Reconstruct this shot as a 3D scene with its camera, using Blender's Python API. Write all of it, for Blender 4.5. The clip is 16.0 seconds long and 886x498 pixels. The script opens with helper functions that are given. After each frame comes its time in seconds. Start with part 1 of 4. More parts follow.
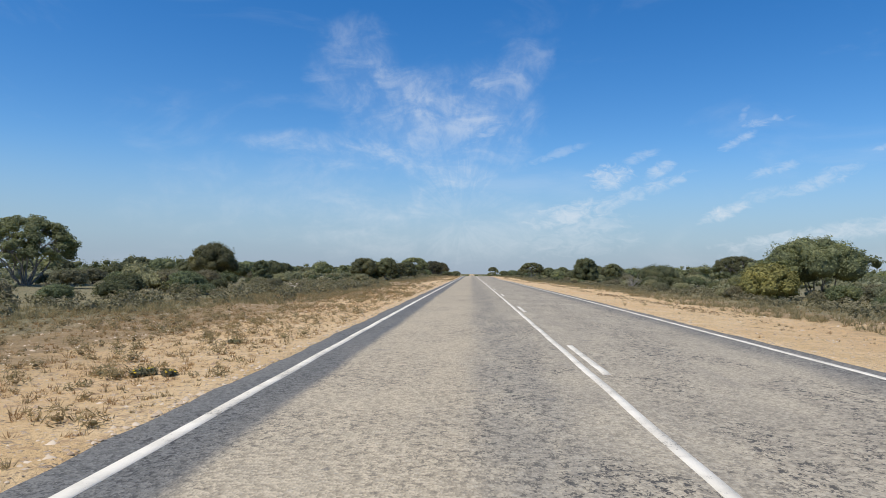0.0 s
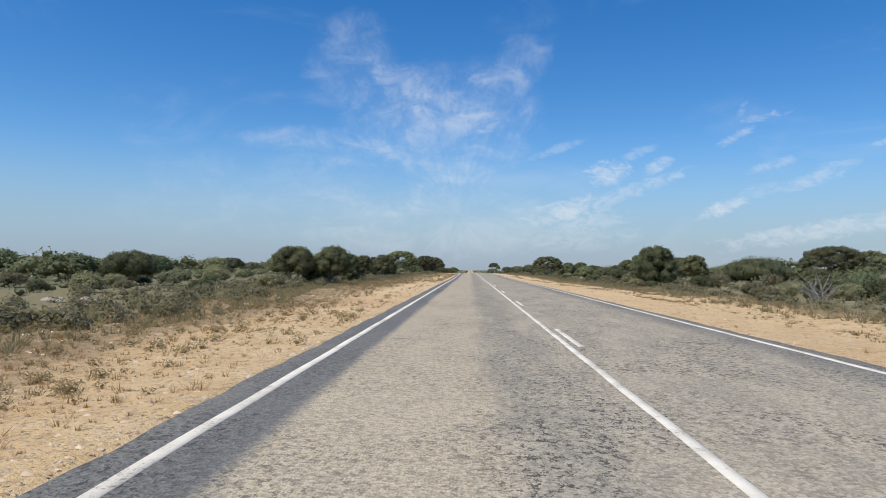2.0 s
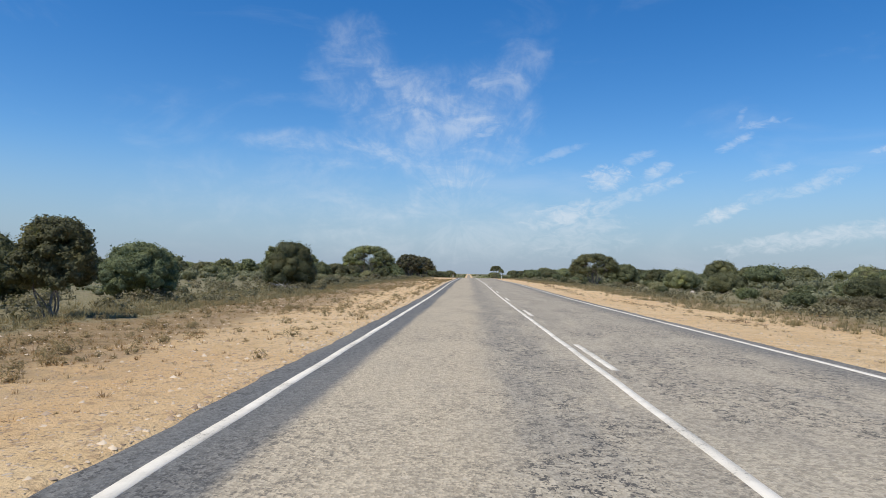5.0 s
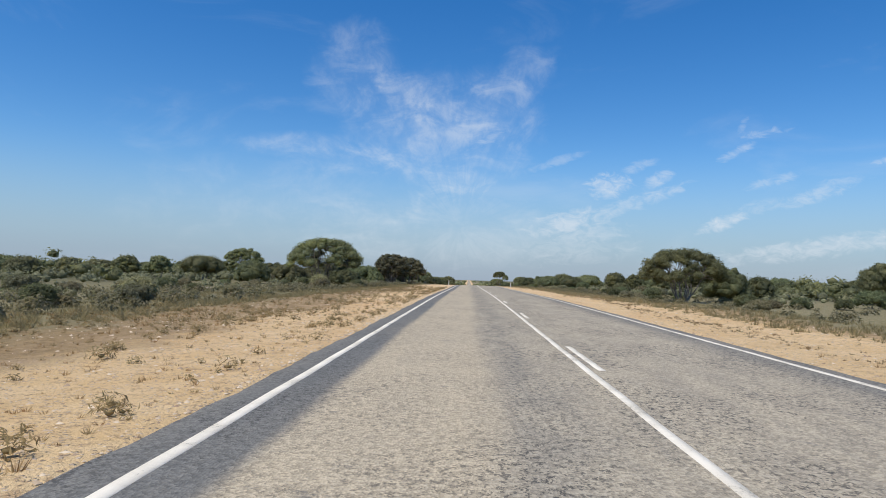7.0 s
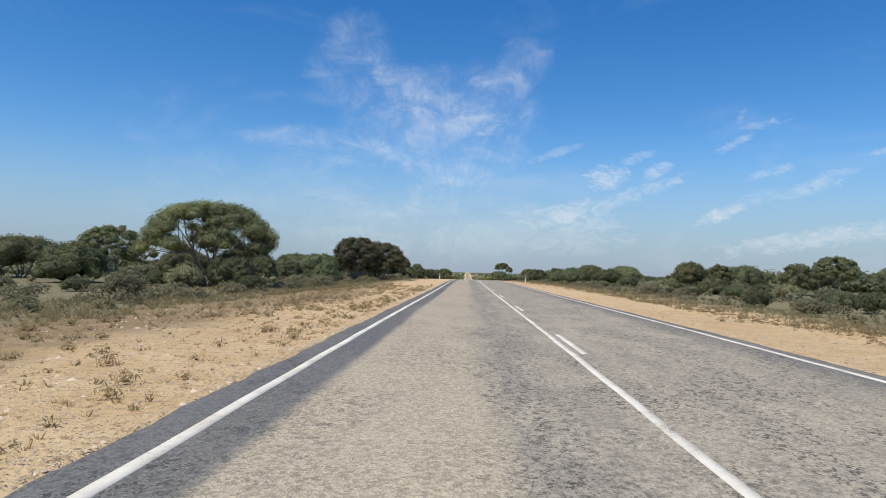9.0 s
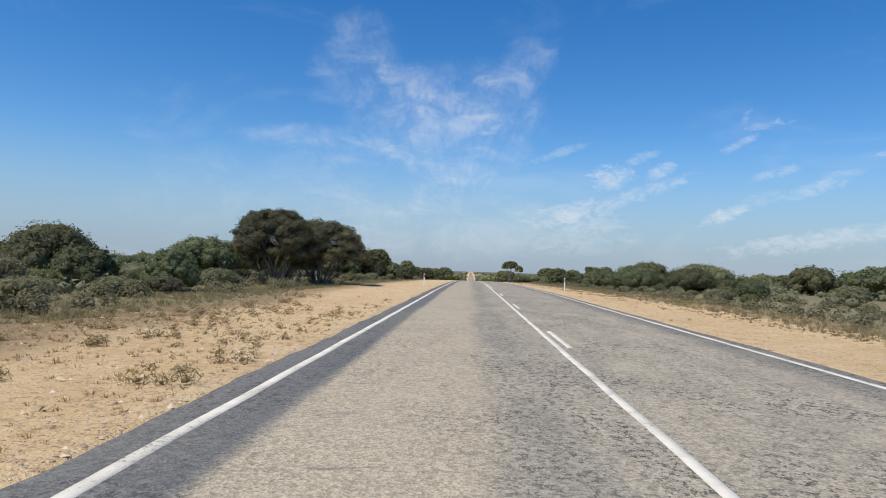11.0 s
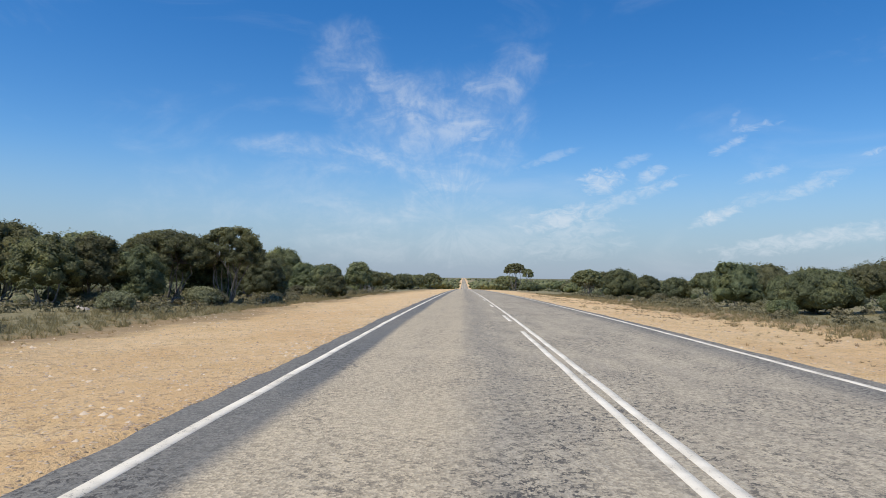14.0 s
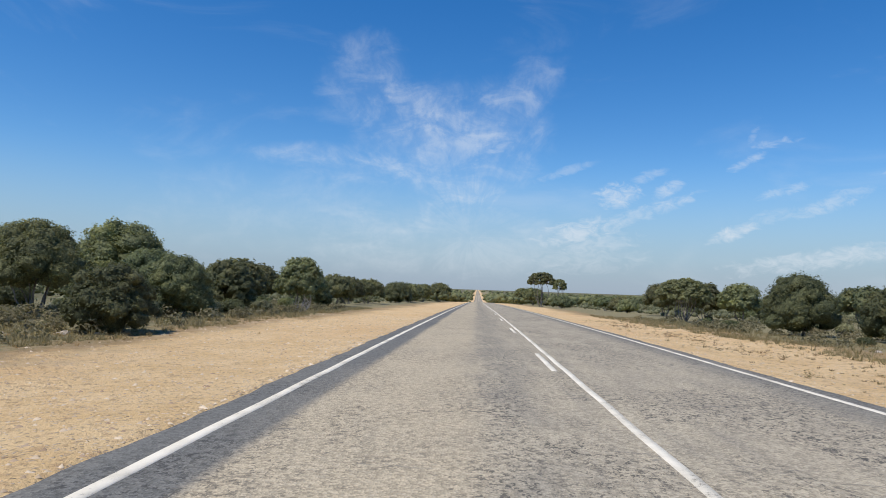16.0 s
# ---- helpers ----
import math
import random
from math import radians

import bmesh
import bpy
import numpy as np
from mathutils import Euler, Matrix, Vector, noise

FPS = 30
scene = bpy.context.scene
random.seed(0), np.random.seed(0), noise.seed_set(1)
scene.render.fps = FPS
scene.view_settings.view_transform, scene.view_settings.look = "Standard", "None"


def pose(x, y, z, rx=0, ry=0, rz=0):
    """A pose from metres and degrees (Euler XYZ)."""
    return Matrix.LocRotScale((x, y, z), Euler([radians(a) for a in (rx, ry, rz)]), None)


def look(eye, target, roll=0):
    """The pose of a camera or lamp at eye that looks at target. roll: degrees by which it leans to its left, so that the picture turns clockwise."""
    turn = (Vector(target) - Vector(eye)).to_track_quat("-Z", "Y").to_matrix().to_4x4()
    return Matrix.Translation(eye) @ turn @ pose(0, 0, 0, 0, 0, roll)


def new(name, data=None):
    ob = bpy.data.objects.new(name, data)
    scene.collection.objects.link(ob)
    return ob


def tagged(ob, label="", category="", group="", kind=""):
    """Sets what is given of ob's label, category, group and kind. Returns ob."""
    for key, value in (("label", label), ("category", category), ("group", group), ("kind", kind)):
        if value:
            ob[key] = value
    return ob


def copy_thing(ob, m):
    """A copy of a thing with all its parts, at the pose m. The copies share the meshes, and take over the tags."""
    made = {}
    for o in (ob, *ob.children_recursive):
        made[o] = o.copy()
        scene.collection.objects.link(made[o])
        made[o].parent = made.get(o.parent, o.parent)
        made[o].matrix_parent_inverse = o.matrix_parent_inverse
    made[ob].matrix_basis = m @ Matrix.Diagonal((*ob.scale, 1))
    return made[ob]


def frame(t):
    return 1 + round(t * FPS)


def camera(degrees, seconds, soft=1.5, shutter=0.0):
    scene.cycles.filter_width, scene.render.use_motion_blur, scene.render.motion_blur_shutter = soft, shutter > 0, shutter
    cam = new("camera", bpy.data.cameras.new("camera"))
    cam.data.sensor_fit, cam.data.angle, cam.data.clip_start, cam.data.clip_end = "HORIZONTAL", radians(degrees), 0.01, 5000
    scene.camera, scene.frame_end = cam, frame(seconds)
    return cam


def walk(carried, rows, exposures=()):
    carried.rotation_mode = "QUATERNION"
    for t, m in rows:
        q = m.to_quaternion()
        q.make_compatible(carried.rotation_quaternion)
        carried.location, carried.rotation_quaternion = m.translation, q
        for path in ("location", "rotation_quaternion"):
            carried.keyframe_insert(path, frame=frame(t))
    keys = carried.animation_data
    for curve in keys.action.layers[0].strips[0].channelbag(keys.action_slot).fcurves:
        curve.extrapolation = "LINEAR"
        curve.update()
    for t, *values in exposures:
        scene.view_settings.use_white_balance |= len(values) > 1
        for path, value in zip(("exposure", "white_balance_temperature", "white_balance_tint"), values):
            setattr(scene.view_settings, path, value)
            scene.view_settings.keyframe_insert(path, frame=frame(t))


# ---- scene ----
# A straight country highway through low mallee scrub. y runs along the road, x to the right of it.
cam = camera(66.3, 16.0, soft=0.95)
PATH = [
    (0.0, pose(0.002, 27.00, 1.200, 91.96, -0.68, 2.38)),
    (0.5, pose(0.009, 35.56, 1.225, 92.17, -0.59, 2.55)),
    (1.0, pose(-0.046, 44.00, 1.250, 91.96, -1.22, 2.94)),
    (1.5, pose(-0.072, 52.32, 1.266, 92.21, -0.79, 2.56)),
    (2.0, pose(-0.140, 60.58, 1.280, 91.65, -0.52, 2.27)),
    (2.5, pose(-0.139, 68.81, 1.280, 91.23, -0.81, 2.31)),
    (3.0, pose(-0.164, 76.85, 1.280, 91.27, -1.69, 2.66)),
    (3.5, pose(-0.219, 84.89, 1.285, 91.42, -1.03, 2.30)),
    (4.0, pose(-0.255, 92.83, 1.290, 92.22, -0.70, 2.32)),
    (6.5, pose(-0.255, 133.05, 1.260, 91.41, -1.79, 1.92)),
    (7.0, pose(-0.215, 141.18, 1.253, 92.44, -1.71, 2.15)),
    (7.5, pose(-0.188, 149.30, 1.268, 92.48, -1.79, 2.04)),
    (8.0, pose(-0.147, 157.39, 1.302, 92.23, -1.68, 2.14)),
    (8.5, pose(-0.149, 165.55, 1.335, 91.74, -1.71, 2.16)),
    (9.0, pose(-0.175, 173.64, 1.369, 91.79, -1.49, 2.04)),
    (9.5, pose(-0.188, 181.71, 1.382, 89.16, -0.46, 0.96)),
    (10.0, pose(-0.168, 190.06, 1.371, 91.43, -1.17, 1.63)),
    (12.5, pose(0.013, 231.79, 1.283, 92.00, -1.85, 2.69)),
    (13.0, pose(0.007, 240.16, 1.280, 92.80, -1.36, 2.65)),
    (13.5, pose(0.013, 248.50, 1.278, 92.62, -1.97, 2.70)),
    (14.0, pose(0.012, 256.71, 1.241, 92.28, -0.74, 1.72)),
    (14.5, pose(0.034, 264.76, 1.197, 92.41, 0.03, 1.62)),
    (15.0, pose(0.075, 272.76, 1.165, 91.77, -1.93, 2.30)),
    (15.5, pose(0.084, 280.64, 1.110, 91.85, -1.33, 2.24)),
    (16.0, pose(0.100, 288.46, 1.030, 93.21, -1.92, 2.90)),
]
walk(cam, PATH, exposures=((0.0, 0.0), (16.0, 0.0)))

# ------------------------------------------------------------------ light
SUN_ELEVATION, SUN_AZIMUTH = 61.0, -136.0          # azimuth from +y towards +x
sun_way = Vector((math.sin(radians(SUN_AZIMUTH)) * math.cos(radians(SUN_ELEVATION)),
                  math.cos(radians(SUN_AZIMUTH)) * math.cos(radians(SUN_ELEVATION)),
                  math.sin(radians(SUN_ELEVATION))))
sun = new("sun", bpy.data.lights.new("sun", "SUN"))
sun.data.energy, sun.data.angle, sun.data.color = 3.9, radians(0.53), (1.0, 0.95, 0.86)
sun.matrix_world = look(sun_way * 60 + Vector((0, 150, 0)), Vector((0, 150, 0)))


class Graph:
    """Brief calls for building a node tree."""

    def __init__(self, tree):
        self.tree = tree
        tree.nodes.clear()

    def node(self, kind, inputs=(), **settings):
        n = self.tree.nodes.new(kind)
        for k, v in settings.items():
            if k == "operation":
                n.operation = v
            elif k == "blend_type":
                n.blend_type = v
            elif k == "data_type":
                n.data_type = v
            elif k == "feature":
                n.feature = v
            elif k == "interpolation_type":
                n.interpolation_type = v
            elif k == "clamp":
                n.use_clamp = v
        for key, value in dict(inputs).items():
            self.set(n.inputs[key], value)
        return n

    def set(self, socket, value):
        if isinstance(value, bpy.types.NodeSocket):
            self.tree.links.new(value, socket)
        else:
            socket.default_value = value

    def math(self, op, a, b=0.0, clamp=False):
        return self.node("ShaderNodeMath", {0: a, 1: b}, operation=op, clamp=clamp).outputs[0]

    def noise(self, vec, scale, detail=4.0, rough=0.55, distortion=0.0):
        return self.node("ShaderNodeTexNoise", {"Vector": vec, "Scale": scale, "Detail": detail, "Roughness": rough,
                                                "Distortion": distortion}).outputs["Fac"]

    def ramp(self, fac, lo, hi, out_lo=0.0, out_hi=1.0):
        return self.node("ShaderNodeMapRange", {"Value": fac, "From Min": lo, "From Max": hi, "To Min": out_lo,
                                                "To Max": out_hi}, interpolation_type="SMOOTHSTEP").outputs[0]

    def mix(self, fac, a, b, blend="MIX"):
        n = self.node("ShaderNodeMix", data_type="RGBA", blend_type=blend)
        self.set(n.inputs[0], fac)
        self.set(n.inputs[6], a)
        self.set(n.inputs[7], b)
        return n.outputs[2]

    def scaled(self, vec, sx, sy, sz):
        return self.node("ShaderNodeMapping", {"Vector": vec, "Scale": (sx, sy, sz)}).outputs[0]


def rgb(r, g, b):
    return (r, g, b, 1.0)


def make_world():
    world = bpy.data.worlds.new("sky")
    scene.world = world
    world.use_nodes = True
    g = Graph(world.node_tree)
    sky = g.node("ShaderNodeTexSky")
    sky.sky_type, sky.sun_disc = "NISHITA", False
    sky.sun_elevation, sky.sun_rotation = radians(SUN_ELEVATION), radians(SUN_AZIMUTH)
    sky.altitude, sky.air_density, sky.dust_density, sky.ozone_density = 0.0, 1.0, 0.25, 4.0
    way = g.node("ShaderNodeTexCoord").outputs["Generated"]
    part_xyz = g.node("ShaderNodeSeparateXYZ", {0: way})
    ahead = g.math("MAXIMUM", part_xyz.outputs[1], 0.08)
    u = g.math("DIVIDE", part_xyz.outputs[0], ahead)
    v = g.math("DIVIDE", part_xyz.outputs[2], ahead)
    flat = g.node("ShaderNodeCombineXYZ", {0: u, 1: v, 2: 0.0}).outputs[0]
    # thin cirrus and small fair-weather puffs: centre, half width, half height, strength
    puffs = ((-0.030, 0.200, 0.105, 0.070, 0.30), (-0.060, 0.262, 0.075, 0.050, 0.20), (0.030, 0.252, 0.060, 0.055, 0.26), (0.078, 0.315, 0.035, 0.036, 0.24), (-0.125, 0.235, 0.060, 0.065, 0.25),
             (-0.180, 0.312, 0.060, 0.060, 0.25), (-0.024, 0.147, 0.050, 0.019, 0.52), (-0.265, 0.193, 0.080, 0.018, 0.30), (-0.19, 0.172, 0.070, 0.022, 0.20),
             (-0.045, 0.070, 0.190, 0.050, 0.30), (-0.30, 0.110, 0.20, 0.060, 0.16))
    # small torn puffs: centre, half width, half height, slope, strength
    scraps = ((0.200, 0.142, 0.030, 0.016, 0.1, 0.8), (0.245, 0.120, 0.060, 0.010, 0.35, 0.55), (0.275, 0.152, 0.020, 0.012, 0.5, 0.55), (0.245, 0.172, 0.022, 0.007, 0.3, 0.38),
              (0.135, 0.084, 0.055, 0.018, 0.2, 0.75), (0.165, 0.070, 0.060, 0.014, 0.1, 0.5), (0.372, 0.094, 0.032, 0.010, 0.35, 0.8), (0.425, 0.118, 0.030, 0.009, 0.25, 0.3),
              (0.385, 0.196, 0.024, 0.008, 0.5, 0.45), (0.42, 0.225, 0.034, 0.006, 0.2, 0.40), (0.395, 0.236, 0.010, 0.010, 1.5, 0.25), (0.13, 0.178, 0.045, 0.006, 0.35, 0.28),
              (0.50, 0.135, 0.040, 0.010, 0.3, 0.5), (0.44, 0.155, 0.035, 0.007, 0.3, 0.4), (0.54, 0.158, 0.035, 0.006, 0.2, 0.35), (0.52, 0.062, 0.150, 0.013, 0.16, 0.6),
              (0.12, 0.045, 0.110, 0.018, 0.05, 0.35), (0.02, 0.205, 0.030, 0.008, 0.6, 0.4), (0.60, 0.190, 0.020, 0.005, 0.3, 0.5))
    # the high cloud fans out upwards from its bright foot
    fu, fv = g.math("SUBTRACT", u, -0.015), g.math("SUBTRACT", v, 0.075)
    turn = g.math("ARCTAN2", fu, fv)
    away = g.math("SQRT", g.math("ADD", g.math("MULTIPLY", fu, fu), g.math("MULTIPLY", fv, fv)))
    fan = g.noise(g.node("ShaderNodeCombineXYZ", {0: g.math("MULTIPLY", turn, 5.5), 1: g.math("MULTIPLY", away, 9.0), 2: 4.3}).outputs[0], 1.0, 7.0, 0.62, 0.9)
    wisp = g.noise(g.scaled(g.node("ShaderNodeVectorMath", {0: flat, 1: (3.37, 1.9, 0.0)}).outputs[0], 15.0, 24.0, 1.0), 1.0, 7.0, 0.62, 0.6)
    fine = g.noise(g.scaled(flat, 110.0, 75.0, 1.0), 1.0, 6.0, 0.65, 0.4)
    shape = g.math("ADD", g.math("MULTIPLY", wisp, 0.72), g.math("MULTIPLY", fan, 0.28))
    total = None
    for cx, cy, rx, ry, power in puffs:
        dx = g.math("DIVIDE", g.math("SUBTRACT", u, cx), rx)
        dy = g.math("DIVIDE", g.math("SUBTRACT", v, cy), ry)
        d = g.math("ADD", g.math("MULTIPLY", dx, dx), g.math("MULTIPLY", dy, dy))
        m = g.math("MULTIPLY", g.ramp(g.math("ADD", d, g.math("MULTIPLY", g.math("SUBTRACT", shape, 0.5), -3.4)), 1.9, -0.5), power)
        total = m if total is None else g.math("ADD", total, g.math("MULTIPLY", m, g.math("SUBTRACT", 1.0, total)))
    shred = g.noise(g.scaled(g.node("ShaderNodeVectorMath", {0: flat, 1: (1.31, 4.2, 0.0)}).outputs[0], 38.0, 80.0, 1.0), 1.0, 7.0, 0.66, 0.8)
    small = None
    for cx, cy, rx, ry, slope, power in scraps:
        du = g.math("SUBTRACT", u, cx)
        dx = g.math("DIVIDE", du, rx)
        dy = g.math("DIVIDE", g.math("SUBTRACT", g.math("SUBTRACT", v, cy), g.math("MULTIPLY", du, slope)), ry)
        d = g.math("ADD", g.math("MULTIPLY", dx, dx), g.math("MULTIPLY", dy, dy))
        m = g.math("MULTIPLY", g.ramp(g.math("ADD", d, g.math("MULTIPLY", g.math("SUBTRACT", shred, 0.5), -6.5)), 1.9, -1.3), power)
        small = m if small is None else g.math("MAXIMUM", small, m)
    small = g.math("MULTIPLY", small, 0.85)
    torn = g.math("ADD", g.math("MULTIPLY", shape, 0.82), g.math("MULTIPLY", fine, 0.2))
    inside = g.math("MULTIPLY", total, g.ramp(torn, 0.40, 0.66, 0.30, 1.0))
    inside = g.math("MAXIMUM", inside, small)
    # the rest of the sky carries a faint veil of the same cloud
    veil = g.math("MULTIPLY", g.ramp(g.noise(g.scaled(way, 1.6, 1.6, 5.0), 2.2, 7.0, 0.6, 0.7), 0.52, 0.80), 0.16)
    cover = g.math("MAXIMUM", inside, veil)
    # pale dusty air low over the scrub
    deep = g.node("ShaderNodeHueSaturation", {"Hue": 0.506, "Saturation": 1.36, "Value": 1.12, "Color": sky.outputs[0]}).outputs[0]
    haze = g.ramp(part_xyz.outputs[2], 0.19, 0.0, 0.0, 0.80)
    air = g.mix(haze, deep, rgb(2.05, 2.95, 4.45))
    cloudy = g.mix(cover, air, rgb(6.3, 6.75, 7.3))
    back = g.node("ShaderNodeBackground", {"Color": cloudy, "Strength": 0.118})
    out = g.node("ShaderNodeOutputWorld", {"Surface": back.outputs[0]})


make_world()


# ------------------------------------------------------------------ materials
def material(name, build):
    m = bpy.data.materials.new(name)
    m.use_nodes = True
    g = Graph(m.node_tree)
    bsdf = g.node("ShaderNodeBsdfPrincipled")
    bsdf.inputs["Specular IOR Level"].default_value = 0.3
    out = g.node("ShaderNodeOutputMaterial", {"Surface": bsdf.outputs[0]})
    place = g.node("ShaderNodeNewGeometry").outputs["Position"]
    build(g, bsdf, place, out)
    return m


def bump(g, bsdf, height, strength, distance):
    b = g.node("ShaderNodeBump", {"Height": height, "Strength": strength, "Distance": distance})
    g.set(bsdf.inputs["Normal"], b.outputs[0])


def asphalt_nodes(g, bsdf, place, out):
    x = g.node("ShaderNodeSeparateXYZ", {0: place}).outputs[0]
    broad = g.noise(g.scaled(place, 1.0, 0.10, 1.0), 1.1, 5.0, 0.6)
    patch = g.noise(g.scaled(place, 1.0, 0.30, 1.0), 2.0, 6.0, 0.65, 0.4)
    streak = g.noise(g.scaled(place, 1.0, 0.05, 1.0), 5.0, 5.0, 0.6)
    xs = g.math("ADD", x, g.math("MULTIPLY", g.math("SUBTRACT", broad, 0.5), 0.75))
    # tan dust lies between the wheel paths, bitumen shows along the edges and in the inner path
    dusty = g.math("MULTIPLY", g.ramp(xs, -1.98, -1.45), g.ramp(xs, 0.34, -0.16))
    dark_path = g.math("MULTIPLY", g.ramp(xs, -0.25, 0.35), g.ramp(xs, 1.15, 0.55))
    # the seam of the newer, darker seal along the edge
    xe = g.math("ADD", x, g.math("MULTIPLY", g.math("SUBTRACT", broad, 0.5), 0.22))
    edge_l = g.ramp(xe, -1.48, -1.70)
    edge_r = g.ramp(xs, 3.9, 4.7)
    base = g.mix(g.ramp(patch, 0.32, 0.70), rgb(0.36, 0.305, 0.220), rgb(0.45, 0.378, 0.265))
    base = g.mix(g.math("MULTIPLY", g.ramp(streak, 0.5, 0.7), 0.22), base, rgb(0.22, 0.20, 0.165))
    base = g.mix(g.math("MULTIPLY", dusty, g.ramp(patch, 0.2, 0.6, 0.6, 1.0)), base, rgb(0.47, 0.385, 0.26))
    base = g.mix(g.math("MULTIPLY", dark_path, g.ramp(patch, 0.72, 0.38, 0.05, 0.36)), base, rgb(0.225, 0.205, 0.165))
    base = g.mix(g.math("MULTIPLY", edge_l, g.ramp(broad, 0.3, 0.7, 0.95, 0.8)), base, rgb(0.145, 0.143, 0.13))
    base = g.mix(g.math("MULTIPLY", edge_r, g.ramp(broad, 0.3, 0.7, 0.8, 0.5)), base, rgb(0.15, 0.145, 0.13))
    chips = g.node("ShaderNodeTexVoronoi", {"Vector": g.scaled(place, 1.0, 0.8, 1.0), "Scale": 44.0})
    cell = g.node("ShaderNodeSeparateColor", {0: chips.outputs["Color"]}).outputs[0]
    base = g.mix(0.43, base, g.node("ShaderNodeHueSaturation", {"Value": g.ramp(cell, 0.0, 1.0, 0.40, 1.5), "Color": base}).outputs[0])
    # open texture where the stones have come away
    pits = g.noise(g.scaled(place, 1.0, 0.75, 1.0), 15.0, 4.0, 0.72)
    fine = g.noise(g.scaled(place, 1.0, 0.7, 1.0), 52.0, 3.0, 0.6)
    lost = g.noise(g.scaled(place, 1.0, 0.45, 1.0), 0.85, 5.0, 0.62, 0.6)
    open_path = g.math("MAXIMUM", g.math("MULTIPLY", dark_path, 0.75), g.math("MULTIPLY", g.ramp(x, 1.7, 2.4, 0.0, 0.65), g.ramp(lost, 0.45, 0.62)))
    open_path = g.math("MAXIMUM", open_path, g.ramp(lost, 0.40, 0.60, 0.20, 1.0))
    open_path = g.math("MULTIPLY", open_path, g.math("SUBTRACT", 1.0, g.math("MULTIPLY", dusty, 0.35)))
    deep = g.math("ADD", g.math("MULTIPLY", pits, 0.62), g.math("MULTIPLY", fine, 0.38))
    ravel = g.math("MULTIPLY", g.ramp(deep, 0.527, 0.553), open_path)
    base = g.mix(g.math("MULTIPLY", ravel, 0.9), base, rgb(0.060, 0.055, 0.048))
    pale = g.math("MULTIPLY", g.ramp(deep, 0.46, 0.38), 0.30)
    base = g.mix(g.math("MULTIPLY", pale, g.ramp(xs, -1.5, -1.0)), base, rgb(0.54, 0.475, 0.37))
    # a few long cracks
    web = g.node("ShaderNodeTexVoronoi", {"Vector": g.node("ShaderNodeVectorMath", {0: g.scaled(place, 0.30, 0.55, 1.0), 1: g.scaled(g.node("ShaderNodeTexNoise", {"Vector": place, "Scale": 1.4, "Detail": 4.0}).outputs["Color"], 0.35, 0.35, 0.0)}).outputs[0], "Scale": 1.0}, feature="DISTANCE_TO_EDGE")
    crack = g.math("MULTIPLY", g.ramp(web.outputs["Distance"], 0.010, 0.003), g.ramp(lost, 0.55, 0.63))
    base = g.mix(g.math("MULTIPLY", crack, 0.5), base, rgb(0.07, 0.065, 0.06))
    tar = g.math("MULTIPLY", g.ramp(g.noise(g.scaled(place, 0.45, 1.5, 1.0), 2.0, 5.0, 0.75, 0.9), 0.63, 0.68), 0.55)
    base = g.mix(tar, base, rgb(0.15, 0.14, 0.125))
    g.set(bsdf.inputs["Base Color"], base)
    bsdf.inputs["Roughness"].default_value = 0.85
    h = g.math("ADD", g.math("MULTIPLY", chips.outputs["Distance"], 0.6), g.math("MULTIPLY", deep, -0.9))
    bump(g, bsdf, h, 0.7, 0.018)


def paint_nodes(g, bsdf, place, out):
    worn = g.noise(place, 30.0, 6.0, 0.8)
    wide = g.noise(place, 1.6, 5.0, 0.65)
    keep = g.ramp(g.math("ADD", g.math("MULTIPLY", worn, 0.62), g.math("MULTIPLY", wide, 0.38)), 0.39, 0.44)
    g.set(bsdf.inputs["Base Color"], g.mix(keep, rgb(0.31, 0.275, 0.215), g.mix(g.ramp(wide, 0.35, 0.65), rgb(0.66, 0.595, 0.475), rgb(0.83, 0.755, 0.615))))
    bsdf.inputs["Roughness"].default_value = 0.85
    bsdf.inputs["Specular IOR Level"].default_value = 0.15
    bump(g, bsdf, worn, 0.6, 0.008)


